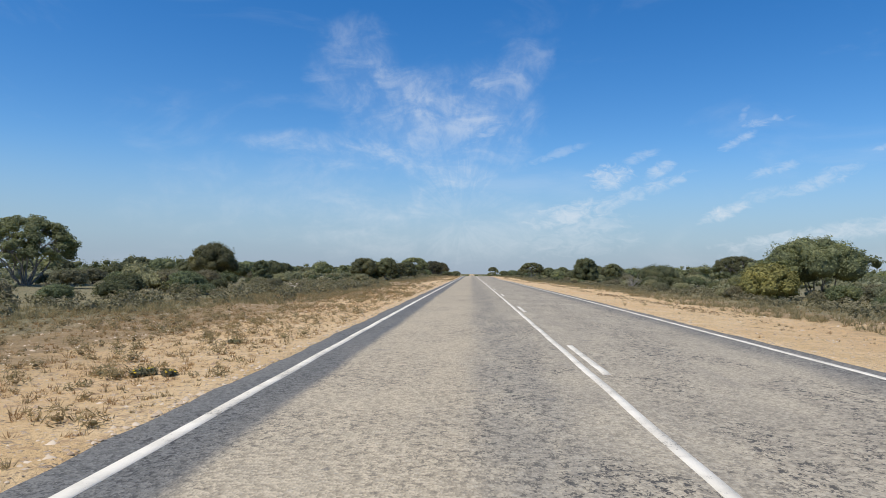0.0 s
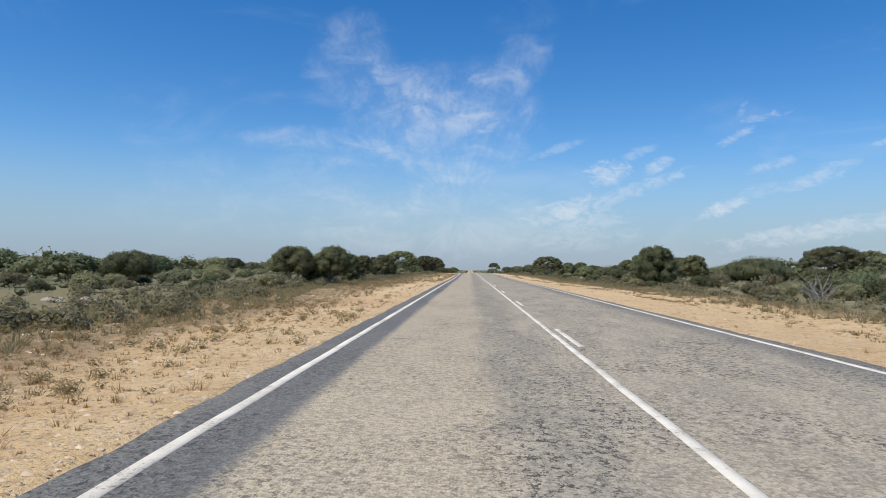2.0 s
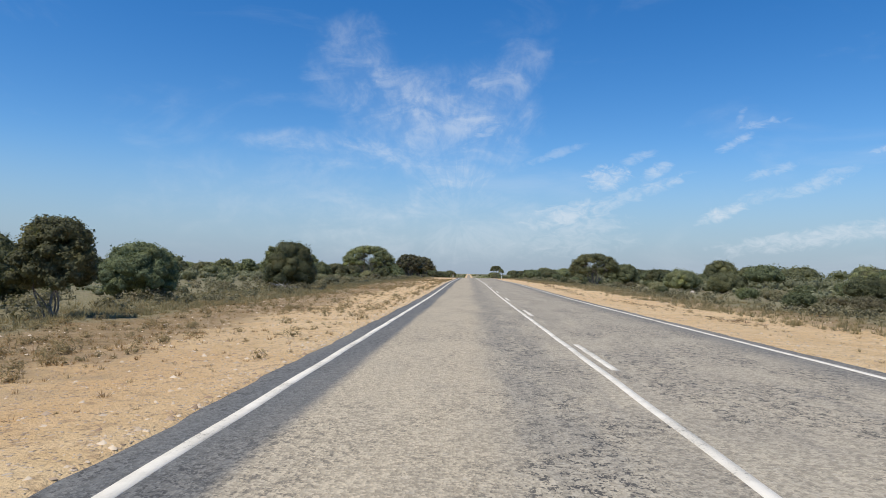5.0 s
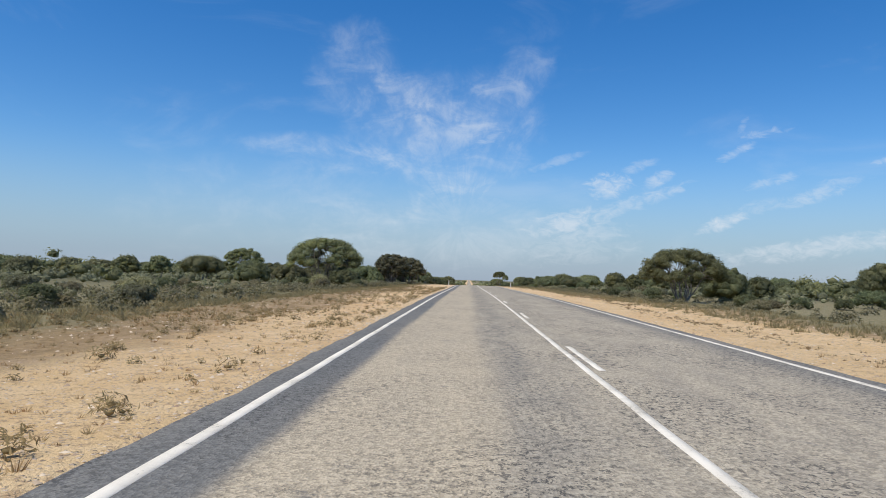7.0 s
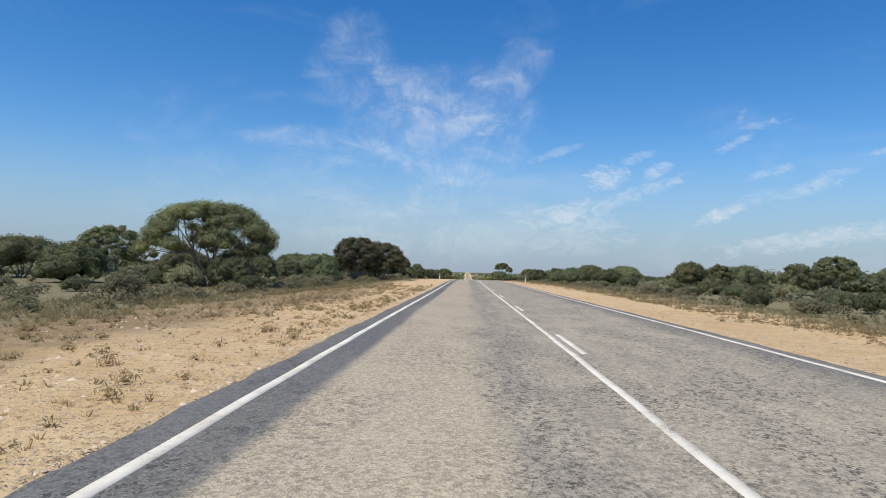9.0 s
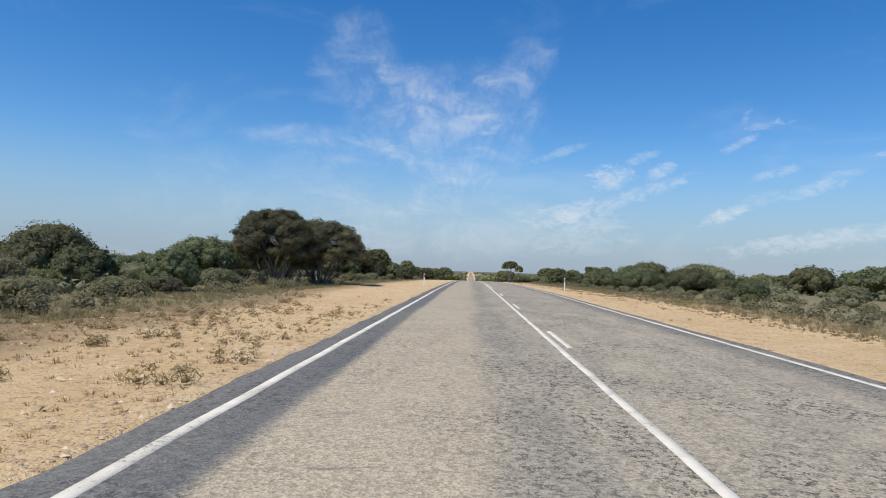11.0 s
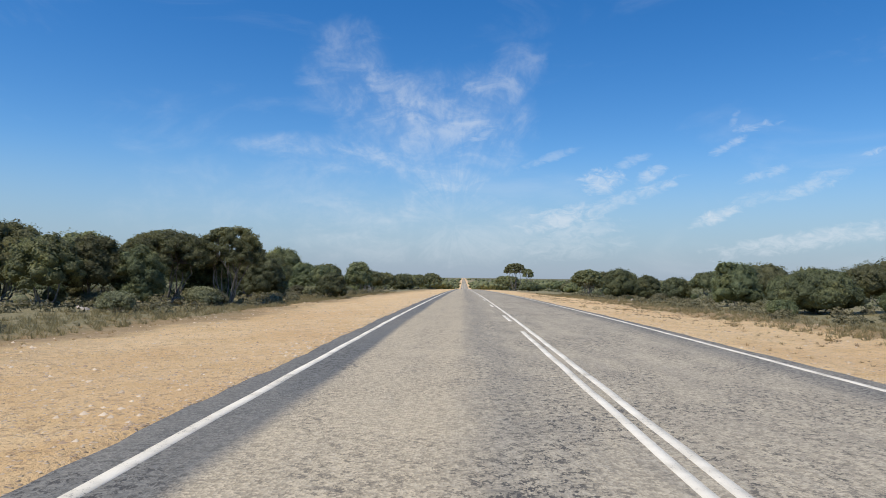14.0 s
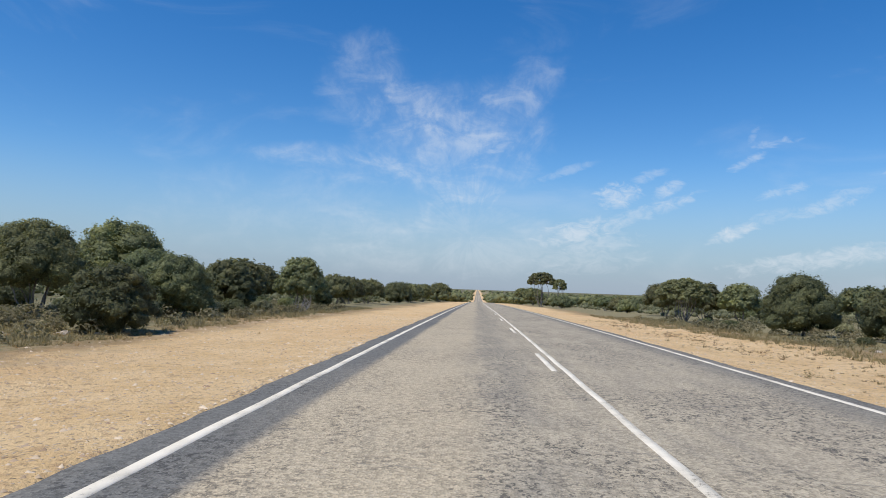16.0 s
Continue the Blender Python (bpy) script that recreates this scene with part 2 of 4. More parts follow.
def ground_nodes(g, bsdf, place, out):
    xyz = g.node("ShaderNodeSeparateXYZ", {0: place})
    x, y = xyz.outputs[0], xyz.outputs[1]
    far_out = g.math("ABSOLUTE", g.math("SUBTRACT", x, 1.35))
    big = g.noise(g.scaled(place, 1.0, 0.5, 1.0), 0.16, 5.0, 0.6)
    mid = g.noise(place, 0.9, 6.0, 0.62, 0.3)
    small = g.noise(place, 7.0, 6.0, 0.7)
    sand = g.mix(g.ramp(mid, 0.3, 0.72), rgb(0.68, 0.455, 0.215), rgb(0.78, 0.560, 0.300))
    sand = g.mix(g.math("MULTIPLY", g.ramp(big, 0.45, 0.7), 0.5), sand, rgb(0.66, 0.395, 0.175))
    stone = g.node("ShaderNodeTexVoronoi", {"Vector": g.node("ShaderNodeVectorMath", {0: place, 1: g.scaled(g.node("ShaderNodeTexNoise", {"Vector": place, "Scale": 9.0}).outputs["Color"], 0.09, 0.09, 0.0)}).outputs[0], "Scale": 25.0})
    cell = g.node("ShaderNodeSeparateColor", {0: stone.outputs["Color"]})
    pebble = g.math("MULTIPLY", g.ramp(cell.outputs[0], 0.60, 0.72), g.ramp(stone.outputs["Distance"], 0.50, 0.30))
    sand = g.mix(g.math("MULTIPLY", pebble, 0.9), sand, g.mix(cell.outputs[1], rgb(0.30, 0.20, 0.12), rgb(0.78, 0.62, 0.46)))
    # scattered brown specks, coloured in for the small shadows of pebbly relief
    sand = g.mix(g.math("MULTIPLY", g.ramp(small, 0.52, 0.62), 0.55), sand, rgb(0.38, 0.235, 0.125))
    straw = g.mix(g.ramp(small, 0.35, 0.65), rgb(0.20, 0.135, 0.06), rgb(0.38, 0.26, 0.125))
    straw = g.mix(g.math("MULTIPLY", g.ramp(mid, 0.50, 0.68), 0.7), straw, rgb(0.50, 0.345, 0.20))
    litter = g.mix(g.ramp(small, 0.35, 0.65), rgb(0.20, 0.175, 0.085), rgb(0.32, 0.265, 0.14))
    litter = g.mix(g.math("MULTIPLY", g.ramp(mid, 0.55, 0.75), 0.45), litter, rgb(0.40, 0.28, 0.17))
    reach = g.math("ADD", far_out, g.math("MULTIPLY", g.math("SUBTRACT", big, 0.5), 5.0))
    reach = g.math("ADD", reach, g.math("MULTIPLY", g.math("SUBTRACT", mid, 0.5), 4.5))
    # the grassy ground comes closer to the road before the guide posts, on the west side only
    grassy = g.math("MULTIPLY", g.ramp(y, 240.0, 205.0), g.ramp(x, 0.0, -1.0))
    reach_grass = g.math("ADD", reach, g.math("MULTIPLY", grassy, 1.6))
    base = g.mix(g.ramp(reach_grass, 7.6, 9.6, 0.0, 0.85), sand, straw)
    base = g.mix(g.ramp(reach, 9.2, 11.5), base, litter)
    # the far plain shows its grey-green cover
    green = g.mix(mid, rgb(0.10, 0.095, 0.048), rgb(0.19, 0.165, 0.085))
    cover = g.noise(place, 0.45, 5.0, 0.65)
    green = g.mix(g.ramp(cover, 0.46, 0.56), green, rgb(0.085, 0.09, 0.042))
    base = g.mix(g.ramp(far_out, 16.0, 45.0, 0.0, 0.8), base, green)
    g.set(bsdf.inputs["Base Color"], base)
    bsdf.inputs["Roughness"].default_value = 0.95
    grit = g.noise(place, 24.0, 4.0, 0.7)
    h = g.math("ADD", g.math("ADD", g.math("MULTIPLY", small, 0.6), g.math("MULTIPLY", pebble, 0.36)), g.math("MULTIPLY", grit, 0.85))
    bump(g, bsdf, h, 1.0, 0.05)


def leaf_nodes(dark, light, tip, tip_amount, through_amount=0.28):
    def build(g, bsdf, place, out):
        rnd = g.node("ShaderNodeNewGeometry").outputs["Random Per Island"]
        own = g.node("ShaderNodeObjectInfo").outputs["Random"]
        cloud = g.noise(place, 0.75, 4.0, 0.6)
        col = g.mix(rnd, rgb(*dark), rgb(*light))
        col = g.mix(g.math("MULTIPLY", g.ramp(cloud, 0.50, 0.68), tip_amount), col, rgb(*tip))
        col = g.node("ShaderNodeHueSaturation", {"Hue": g.ramp(own, 0.0, 1.0, 0.485, 0.515), "Value": g.ramp(own, 0.0, 1.0, 0.8, 1.4),
                                                 "Saturation": 0.88, "Color": col}).outputs[0]
        sprays = g.noise(place, 14.0, 5.0, 0.8)
        col = g.node("ShaderNodeHueSaturation", {"Value": g.ramp(sprays, 0.36, 0.64, 0.62, 1.4), "Color": col}).outputs[0]
        bump(g, bsdf, sprays, 0.7, 0.05)
        g.set(bsdf.inputs["Base Color"], col)
        bsdf.inputs["Roughness"].default_value = 0.6
        soft = g.node("ShaderNodeBsdfTranslucent", {"Color": g.mix(0.35, col, rgb(0.14, 0.16, 0.03))})
        both = g.node("ShaderNodeMixShader", {0: through_amount, 1: bsdf.outputs[0], 2: soft.outputs[0]})
        g.set(out.inputs["Surface"], both.outputs[0])
    return build


def bark_nodes(a, b):
    def build(g, bsdf, place, out):
        n = g.noise(g.scaled(place, 6.0, 6.0, 1.2), 3.0, 6.0, 0.65)
        g.set(bsdf.inputs["Base Color"], g.mix(g.ramp(n, 0.35, 0.65), rgb(*a), rgb(*b)))
        bsdf.inputs["Roughness"].default_value = 0.85
        bump(g, bsdf, n, 0.6, 0.02)
    return build


def plain_nodes(colour, rough, spread=0.15, scale=6.0):
    def build(g, bsdf, place, out):
        n = g.noise(place, scale, 5.0, 0.6)
        a = rgb(*[c * (1 - spread) for c in colour])
        b = rgb(*[min(1.0, c * (1 + spread)) for c in colour])
        g.set(bsdf.inputs["Base Color"], g.mix(n, a, b))
        bsdf.inputs["Roughness"].default_value = rough
    return build


def blade_nodes(a, b, plant=True):
    def build(g, bsdf, place, out):
        rnd = g.node("ShaderNodeNewGeometry").outputs["Random Per Island"]
        patch = g.noise(place, 1.6, 4.0, 0.7)
        col = g.mix(rnd, rgb(*a), rgb(*b))
        if not plant:
            g.set(bsdf.inputs["Base Color"], col)
            bsdf.inputs["Roughness"].default_value = 0.9
            return
        col = g.mix(g.math("MULTIPLY", g.ramp(patch, 0.44, 0.62), 0.7), col, rgb(0.31, 0.265, 0.135))
        g.set(bsdf.inputs["Base Color"], col)
        bsdf.inputs["Roughness"].default_value = 0.8
        soft = g.node("ShaderNodeBsdfTranslucent", {"Color": col})
        g.set(out.inputs["Surface"], g.node("ShaderNodeMixShader", {0: 0.5, 1: bsdf.outputs[0], 2: soft.outputs[0]}).outputs[0])
    return build


ASPHALT = material("weathered_chip_seal", asphalt_nodes)
PAINT = material("worn_road_paint", paint_nodes)
GROUND = material("sandy_soil", ground_nodes)
LEAF_OLIVE = material("mallee_leaf", leaf_nodes((0.128, 0.138, 0.060), (0.285, 0.282, 0.118), (0.35, 0.325, 0.085), 0.6, 0.52))
LEAF_DARK = material("dark_green_leaf", leaf_nodes((0.096, 0.114, 0.050), (0.205, 0.222, 0.092), (0.27, 0.25, 0.075), 0.6, 0.48))
LEAF_GREY = material("grey_green_leaf", leaf_nodes((0.150, 0.148, 0.076), (0.295, 0.282, 0.148), (0.31, 0.255, 0.11), 0.5, 0.48))
LEAF_BROWN = material("old_mallee_leaf", leaf_nodes((0.140, 0.140, 0.074), (0.300, 0.288, 0.150), (0.38, 0.27, 0.09), 0.55, 0.54))
LEAF_LOW = material("low_scrub_leaf", leaf_nodes((0.205, 0.185, 0.088), (0.37, 0.33, 0.165), (0.40, 0.31, 0.13), 0.5, 0.48))
LEAF_YELLOW = material("yellow_green_leaf", leaf_nodes((0.165, 0.150, 0.032), (0.30, 0.262, 0.055), (0.40, 0.33, 0.05), 0.6))
BARK = material("grey_mallee_bark", bark_nodes((0.12, 0.10, 0.085), (0.34, 0.295, 0.25)))
DEADWOOD = material("bleached_dead_wood", bark_nodes((0.20, 0.18, 0.16), (0.40, 0.37, 0.33)))
STRAW = material("dry_grass_blade", blade_nodes((0.32, 0.185, 0.075), (0.58, 0.385, 0.18)))
MAT_BLADE = material("rough_grass_blade", blade_nodes((0.26, 0.215, 0.10), (0.45, 0.365, 0.18)))
LITTER = material("brown_plant_litter", blade_nodes((0.20, 0.125, 0.06), (0.42, 0.285, 0.15)))
TWIG = material("low_saltbush_leaf", blade_nodes((0.27, 0.20, 0.09), (0.47, 0.355, 0.175)))
FLOWER = material("yellow_petals", plain_nodes((0.75, 0.52, 0.03), 0.6, 0.15, 30.0))
LIME = material("limestone", plain_nodes((0.50, 0.42, 0.34), 0.9, 0.35, 5.0))
PEBBLE = material("pebbles", blade_nodes((0.34, 0.23, 0.14), (0.76, 0.61, 0.43), False))
POST_WHITE = material("white_post_plastic", plain_nodes((0.78, 0.77, 0.74), 0.45, 0.06, 8.0))
POST_RED = material("red_reflector", plain_nodes((0.30, 0.02, 0.02), 0.25, 0.2, 60.0))
POST_GREY = material("clear_reflector", plain_nodes((0.20, 0.20, 0.21), 0.2, 0.3, 60.0))
POST_BLACK = material("black_post_slot", plain_nodes((0.03, 0.03, 0.03), 0.5))


# ------------------------------------------------------------------ shape of the land
PROFILE = ((-400, -0.6), (-100, -0.2), (0, -0.06), (27, 0), (44, 0.05), (60, 0.08), (77, 0.08), (93, 0.09), (113, 0.1), (133, 0.06),
           (145, 0.05), (157, 0.1), (174, 0.17), (184, 0.185), (195, 0.16), (215, 0.1), (235, 0.08), (248, 0.08), (257, 0.04),
           (266, -0.01), (274, -0.04), (282, -0.1), (288.5, -0.17), (310, -0.4), (340, -0.79), (380, -1.4), (424, -2.1), (470, -2.9),
           (515, -3.65), (600, -5.6), (750, -9.2), (990, -11.7), (1500, -11.2), (2800, -9.8), (4900, -9.5))
PROFILE_Y = np.array([p[0] for p in PROFILE], float)
PROFILE_Z = np.array([p[1] for p in PROFILE], float)
ROAD_LEFT, ROAD_RIGHT = -2.52, 5.20


def level(y):
    """Height of the road's surface at y, lightly smoothed."""
    y = np.asarray(y, float)
    k = np.array([-6.0, -3.0, 0.0, 3.0, 6.0])
    return np.mean([np.interp(y + d, PROFILE_Y, PROFILE_Z) for d in k], axis=0)


def land(x, y):
    """Height of the natural ground beside the road."""
    x, y = np.asarray(x, float), np.asarray(y, float)
    out = np.maximum(np.maximum(ROAD_LEFT - x, x - ROAD_RIGHT), 0.0)
    roll = 0.05 * np.sin(x * 0.9 + y * 0.31) * np.sin(y * 0.47 - x * 0.35) + 0.03 * np.sin(x * 2.3 - y * 1.1) * np.sin(y * 1.9 + 0.7)
    wide = 0.12 * np.sin(x * 0.11 + 1.3) * np.sin(y * 0.083 + x * 0.05)
    k = np.clip(out / 2.5, 0, 1)
    under = np.where(out <= 0.0, -0.06, -0.015 - 0.07 * k)
    return level(y) + under + k * roll + np.clip(out / 12, 0, 1) * wide


# ------------------------------------------------------------------ mesh helpers
def grid_mesh(name, xs, ys, zs, mat, smooth=True):
    """A sheet over xs by ys with heights zs[j, i]."""
    nx, ny = len(xs), len(ys)
    gx, gy = np.meshgrid(xs, ys)
    co = np.stack([gx, gy, zs], -1).reshape(-1, 3)
    i, j = np.meshgrid(np.arange(nx - 1), np.arange(ny - 1))
    a = (j * nx + i).ravel()
    quads = np.stack([a, a + 1, a + nx + 1, a + nx], 1)
    return quads_mesh(name, co, quads, mat, smooth)


def quads_mesh(name, co, quads, mat, smooth=False):
    me = bpy.data.meshes.new(name)
    n, k = quads.shape
    me.vertices.add(len(co))
    me.vertices.foreach_set("co", np.ascontiguousarray(co, dtype=np.float32).ravel())
    me.loops.add(n * k)
    me.loops.foreach_set("vertex_index", quads.astype(np.int32).ravel())
    me.polygons.add(n)
    me.polygons.foreach_set("loop_start", np.arange(0, n * k, k, dtype=np.int32))
    me.polygons.foreach_set("loop_total", np.full(n, k, dtype=np.int32))
    if smooth:
        me.polygons.foreach_set("use_smooth", np.ones(n, dtype=bool))
    me.materials.append(mat)
    me.update(calc_edges=True)
    return me


def part(name, me, parent, label=""):
    ob = new(name, me)
    ob.parent = parent
    if label:
        ob["label"] = label
    return ob


# ------------------------------------------------------------------ ground and road
def span(a, b, step):
    return np.arange(a, b, step)


def build_ground():
    xs = np.concatenate([[-3000, -1500, -800, -450, -280, -180, -120], span(-90, -30, 5.0), span(-30, -12, 1.0), span(-12, -2.7, 0.42),
                         [-2.6, -2.46, 0.0, 2.7, 5.12, 5.26], span(5.5, 14, 0.42), span(14, 34, 1.0), span(35, 95, 5.0),
                         [120, 180, 280, 450, 800, 1500, 3000]])
    ys = np.concatenate([[-400, -250, -150, -100], span(-70, 10, 4.0), span(10, 330, 0.8), span(330, 520, 3.0), span(520, 1000, 20.0),
                         span(1000, 4900, 150.0), [4900]])
    gx, gy = np.meshgrid(xs, ys)
    ob = new("ground", grid_mesh("ground", xs, ys, land(gx, gy), GROUND))
    tagged(ob, "orange sandy roadside ground with pebbles and dry litter", "ground", kind="structure")
    return ob


def build_road():
    ys = np.concatenate([span(-100, 10, 5.0), span(10, 330, 0.35), span(330, 600, 4.0), span(600, 1500, 20.0), span(1500, 4900, 200.0)])
    z = level(ys)
    wob_l = 0.022 * np.sin(ys * 0.9) + 0.016 * np.sin(ys * 3.1 + 1) + 0.012 * np.sin(ys * 6.3)
    wob_r = 0.022 * np.sin(ys * 0.8 + 2) + 0.016 * np.sin(ys * 2.7) + 0.012 * np.sin(ys * 5.9 + 1)
    cols = [(ROAD_LEFT - 0.12, -0.14), (ROAD_LEFT, -0.018), (ROAD_LEFT + 0.25, -0.008), (-0.8, 0.0), (1.5, 0.006), (3.6, 0.0),
            (ROAD_RIGHT - 0.25, -0.008), (ROAD_RIGHT, -0.018), (ROAD_RIGHT + 0.12, -0.14)]
    co = []
    for k, (cx, cz) in enumerate(cols):
        shift = wob_l if k < 2 else wob_r if k > 6 else 0 * ys
        co.append(np.stack([cx + shift, ys, z + cz], -1))
    co = np.stack(co, 1)
    ny, nx = co.shape[:2]
    i, j = np.meshgrid(np.arange(nx - 1), np.arange(ny - 1))
    a = (j * nx + i).ravel()
    ob = new("road", quads_mesh("road", co.reshape(-1, 3), np.stack([a, a + 1, a + nx + 1, a + nx], 1), ASPHALT, True))
    tagged(ob, "two-lane highway of pale worn chip seal with dusty wheel paths", "road", kind="structure")
    return ob


def crown(x):
    return np.interp(x, [ROAD_LEFT, ROAD_LEFT + 0.25, -0.8, 1.5, 3.6, ROAD_RIGHT - 0.25, ROAD_RIGHT],
                     [-0.018, -0.008, 0.0, 0.006, 0.0, -0.008, -0.018])


def strip_mesh(name, x, y0, y1, width, step):
    """A painted stripe of 4 mm thickness lying on the road."""
    ys = np.append(np.arange(y0, y1, step), y1)
    edge = 0.006 * np.sin(ys * 7.0 + x * 3)
    top = level(ys) + 0.004
    co = np.stack([np.stack([x - width / 2 + edge - 0.002, ys, top + crown(x - width / 2) - 0.005], -1),
                   np.stack([x - width / 2 + edge, ys, top + crown(x - width / 2)], -1),
                   np.stack([x + width / 2 + edge, ys, top + crown(x + width / 2)], -1),
                   np.stack([x + width / 2 + edge + 0.002, ys, top + crown(x + width / 2) - 0.005], -1)], 1)
    ny, nx = co.shape[:2]
    i, j = np.meshgrid(np.arange(nx - 1), np.arange(ny - 1))
    a = (j * nx + i).ravel()
    return quads_mesh(name, co.reshape(-1, 3), np.stack([a, a + 1, a + nx + 1, a + nx], 1), PAINT)


X_EDGE_L, X_MID_L, X_MID_R, X_EDGE_R = -2.116, 1.405, 1.600, 4.851


def build_markings():
    def line(name, x, y0, y1, label, width=0.114):
        ob = new(name, strip_mesh(name, x, y0, y1, width, 0.7))
        return tagged(ob, label, "road marking", kind="structure")

    line("edge_line_west", X_EDGE_L, -60, 1500, "solid white painted edge line beside the sandy verge")
    line("edge_line_east", X_EDGE_R, -60, 1500, "solid white painted edge line beside the far verge", 0.10)
    line("barrier_line_first", X_MID_L, -60, 272.7, "solid white painted centre line", 0.094)
    line("barrier_line_second", X_MID_R, 256.0, 1500, "solid white painted centre line", 0.094)
    first = tagged(new("lane_dashes_first"), "broken white painted line beside the solid centre line", "road marking", kind="structure")
    for k in range(-6, 19):
        y = float(np.interp(k, [-6, 1, 2, 3, 6, 9, 14, 18], [-37.0, 47.0, 59.8, 71.2, 106.4, 139.2, 194.9, 241.2]))
        part("dash", strip_mesh("dash", X_MID_R, y, y + 3.1, 0.094, 0.4), first)
    second = tagged(new("lane_dashes_second"), "broken white painted line beside the solid centre line", "road marking", kind="structure")
    for k in range(0, 26):
        y = 276.7 + 11.5 * k
        part("dash", strip_mesh("dash", X_MID_L, y, y + 3.4, 0.094, 0.4), second)


build_ground()
build_road()
build_markings()


# ------------------------------------------------------------------ plants
def ball(level_of_detail):
    bm = bmesh.new()
    bmesh.ops.create_icosphere(bm, subdivisions=level_of_detail, radius=1.0)
    bm.verts.ensure_lookup_table()
    co = np.array([tuple(v.co) for v in bm.verts])
    tris = np.array([[v.index for v in f.verts] for f in bm.faces])
    bm.free()
    return co, tris


BALLS = {2: ball(3), 1: ball(2), 0: ball(1)}


def lumps(d, f, ph):
    """How far a leaf mass bulges in the directions d."""
    return 0.34 * np.sin(d * f + ph).prod(-1) + 0.30 * np.sin(d[..., [1, 2, 0]] * f * 2.1 + ph).prod(-1)


def clump_bodies(rng, centres, radii, flat, fine, share, f=None, ph=None):
    """Lumpy leaf masses: uneven, flatter below. Verts and triangles."""
    co, tris = BALLS[fine]
    n, m = len(centres), len(co)
    p = np.repeat(co[None], n, 0)
    if f is None:
        f, ph = rng.uniform(2.2, 3.4, (n, 3)), rng.uniform(0, 6.28, (n, 3))
    k = share * (1 + lumps(p, f[:, None], ph[:, None]) + rng.normal(size=(n, m)) * (0.10, 0.07, 0.05)[fine])
    low = np.where(p[..., 2:] < 0, 0.85, 1.0)
    p = p * k[..., None] * np.concatenate([np.ones_like(low), np.ones_like(low), flat * low], -1)
    v = p * np.asarray(radii)[:, None, None] + np.asarray(centres)[:, None]
    t = tris[None] + (np.arange(n) * m)[:, None, None]
    return v.reshape(-1, 3), t.reshape(-1, 3)


def leaves(rng, centres, radii, count, size, flat=0.6, up=0.45, thin=1.0, f=None, ph=None, cull=False, spread=(0.86, 1.05)):
    """Small leaf sprays lying over the leaf masses, tips outwards: verts and triangles."""
    centres, radii = np.asarray(centres, float), np.asarray(radii, float)
    weight = radii ** 2
    tries = int(count * 1.7) if cull else count
    pick = rng.choice(len(centres), tries, p=weight / weight.sum())
    d = rng.normal(size=(tries, 3))
    d /= np.linalg.norm(d, axis=1)[:, None]
    flip = (d[:, 2] < -0.25) & (rng.random(tries) < 0.7)
    d[flip, 2] *= -1
    r = rng.uniform(spread[0], spread[1], tries)
    if f is not None:
        r = r * (1 + lumps(d, f[pick], ph[pick]))
    low = np.where(d[:, 2] < 0, 0.85, 1.0)
    p = centres[pick] + d * (radii[pick] * r)[:, None] * np.stack([np.ones(tries), np.ones(tries), flat * low], 1)
    if cull:
        buried = np.zeros(tries, bool)
        for c, rad in zip(centres, radii):
            q = (p - c) / (rad * 0.72)
            buried |= q[:, 0] ** 2 + q[:, 1] ** 2 + (q[:, 2] / flat) ** 2 < 1
        kept = np.nonzero(~buried)[0][:count]
        p, d = p[kept], d[kept]
    count = len(p)
    n = rng.normal(size=(count, 3)) * 0.42 + d * 0.9 + np.array([0, 0, up])
    n /= np.linalg.norm(n, axis=1)[:, None]
    t = np.cross(n, rng.normal(size=(count, 3)))
    t /= np.linalg.norm(t, axis=1)[:, None] + 1e-9
    b = np.cross(n, t)
    s = (size * (0.6 + 0.8 * rng.random(count)))[:, None]
    w = s * (0.5 + 0.3 * rng.random(count))[:, None] * thin
    v = np.stack([p - t * s * 0.55 - b * w * 0.55, p - t * s * 0.3 + b * w * 0.75, p + t * s * 0.7 - b * w * 0.1], 1)
    return v.reshape(-1, 3), np.arange(count * 3).reshape(-1, 3)


def foliage(name, rng, centres, radii, count, size, flat, leaf, fine=0, share=0.80, cull=False):
    """One crown: leaf masses with sprays standing out of them."""
    f, ph = rng.uniform(2.2, 3.6, (len(centres), 3)), rng.uniform(0, 6.28, (len(centres), 3))
    v1, t1 = clump_bodies(rng, centres, radii, flat, fine, share, f, ph)
    v2, t2 = leaves(rng, centres, radii, count, size, flat, f=f, ph=ph, cull=cull)
    me = quads_mesh(name, np.concatenate([v1, v2]), np.concatenate([t1, t2 + len(v1)]), leaf)
    me.polygons.foreach_set("use_smooth", np.arange(len(t1) + len(t2)) < len(t1))
    return me


def tube(co, quads, pts, r0, r1, sides=5):
    """Adds a tapered limb along pts."""
    pts = [Vector(p) for p in pts]
    start = len(co)
    for k, p in enumerate(pts):
        a = pts[max(k - 1, 0)]
        b = pts[min(k + 1, len(pts) - 1)]
        way = (b - a).normalized()
        side = way.orthogonal().normalized()
        other = way.cross(side)
        r = r0 + (r1 - r0) * k / (len(pts) - 1)
        for s in range(sides):
            ang = 2 * math.pi * s / sides
            co.append(p + side * (r * math.cos(ang)) + other * (r * math.sin(ang)))
    for k in range(len(pts) - 1):
        for s in range(sides):
            a, b = start + k * sides + s, start + k * sides + (s + 1) % sides
            quads.append((a, b, b + sides, a + sides))


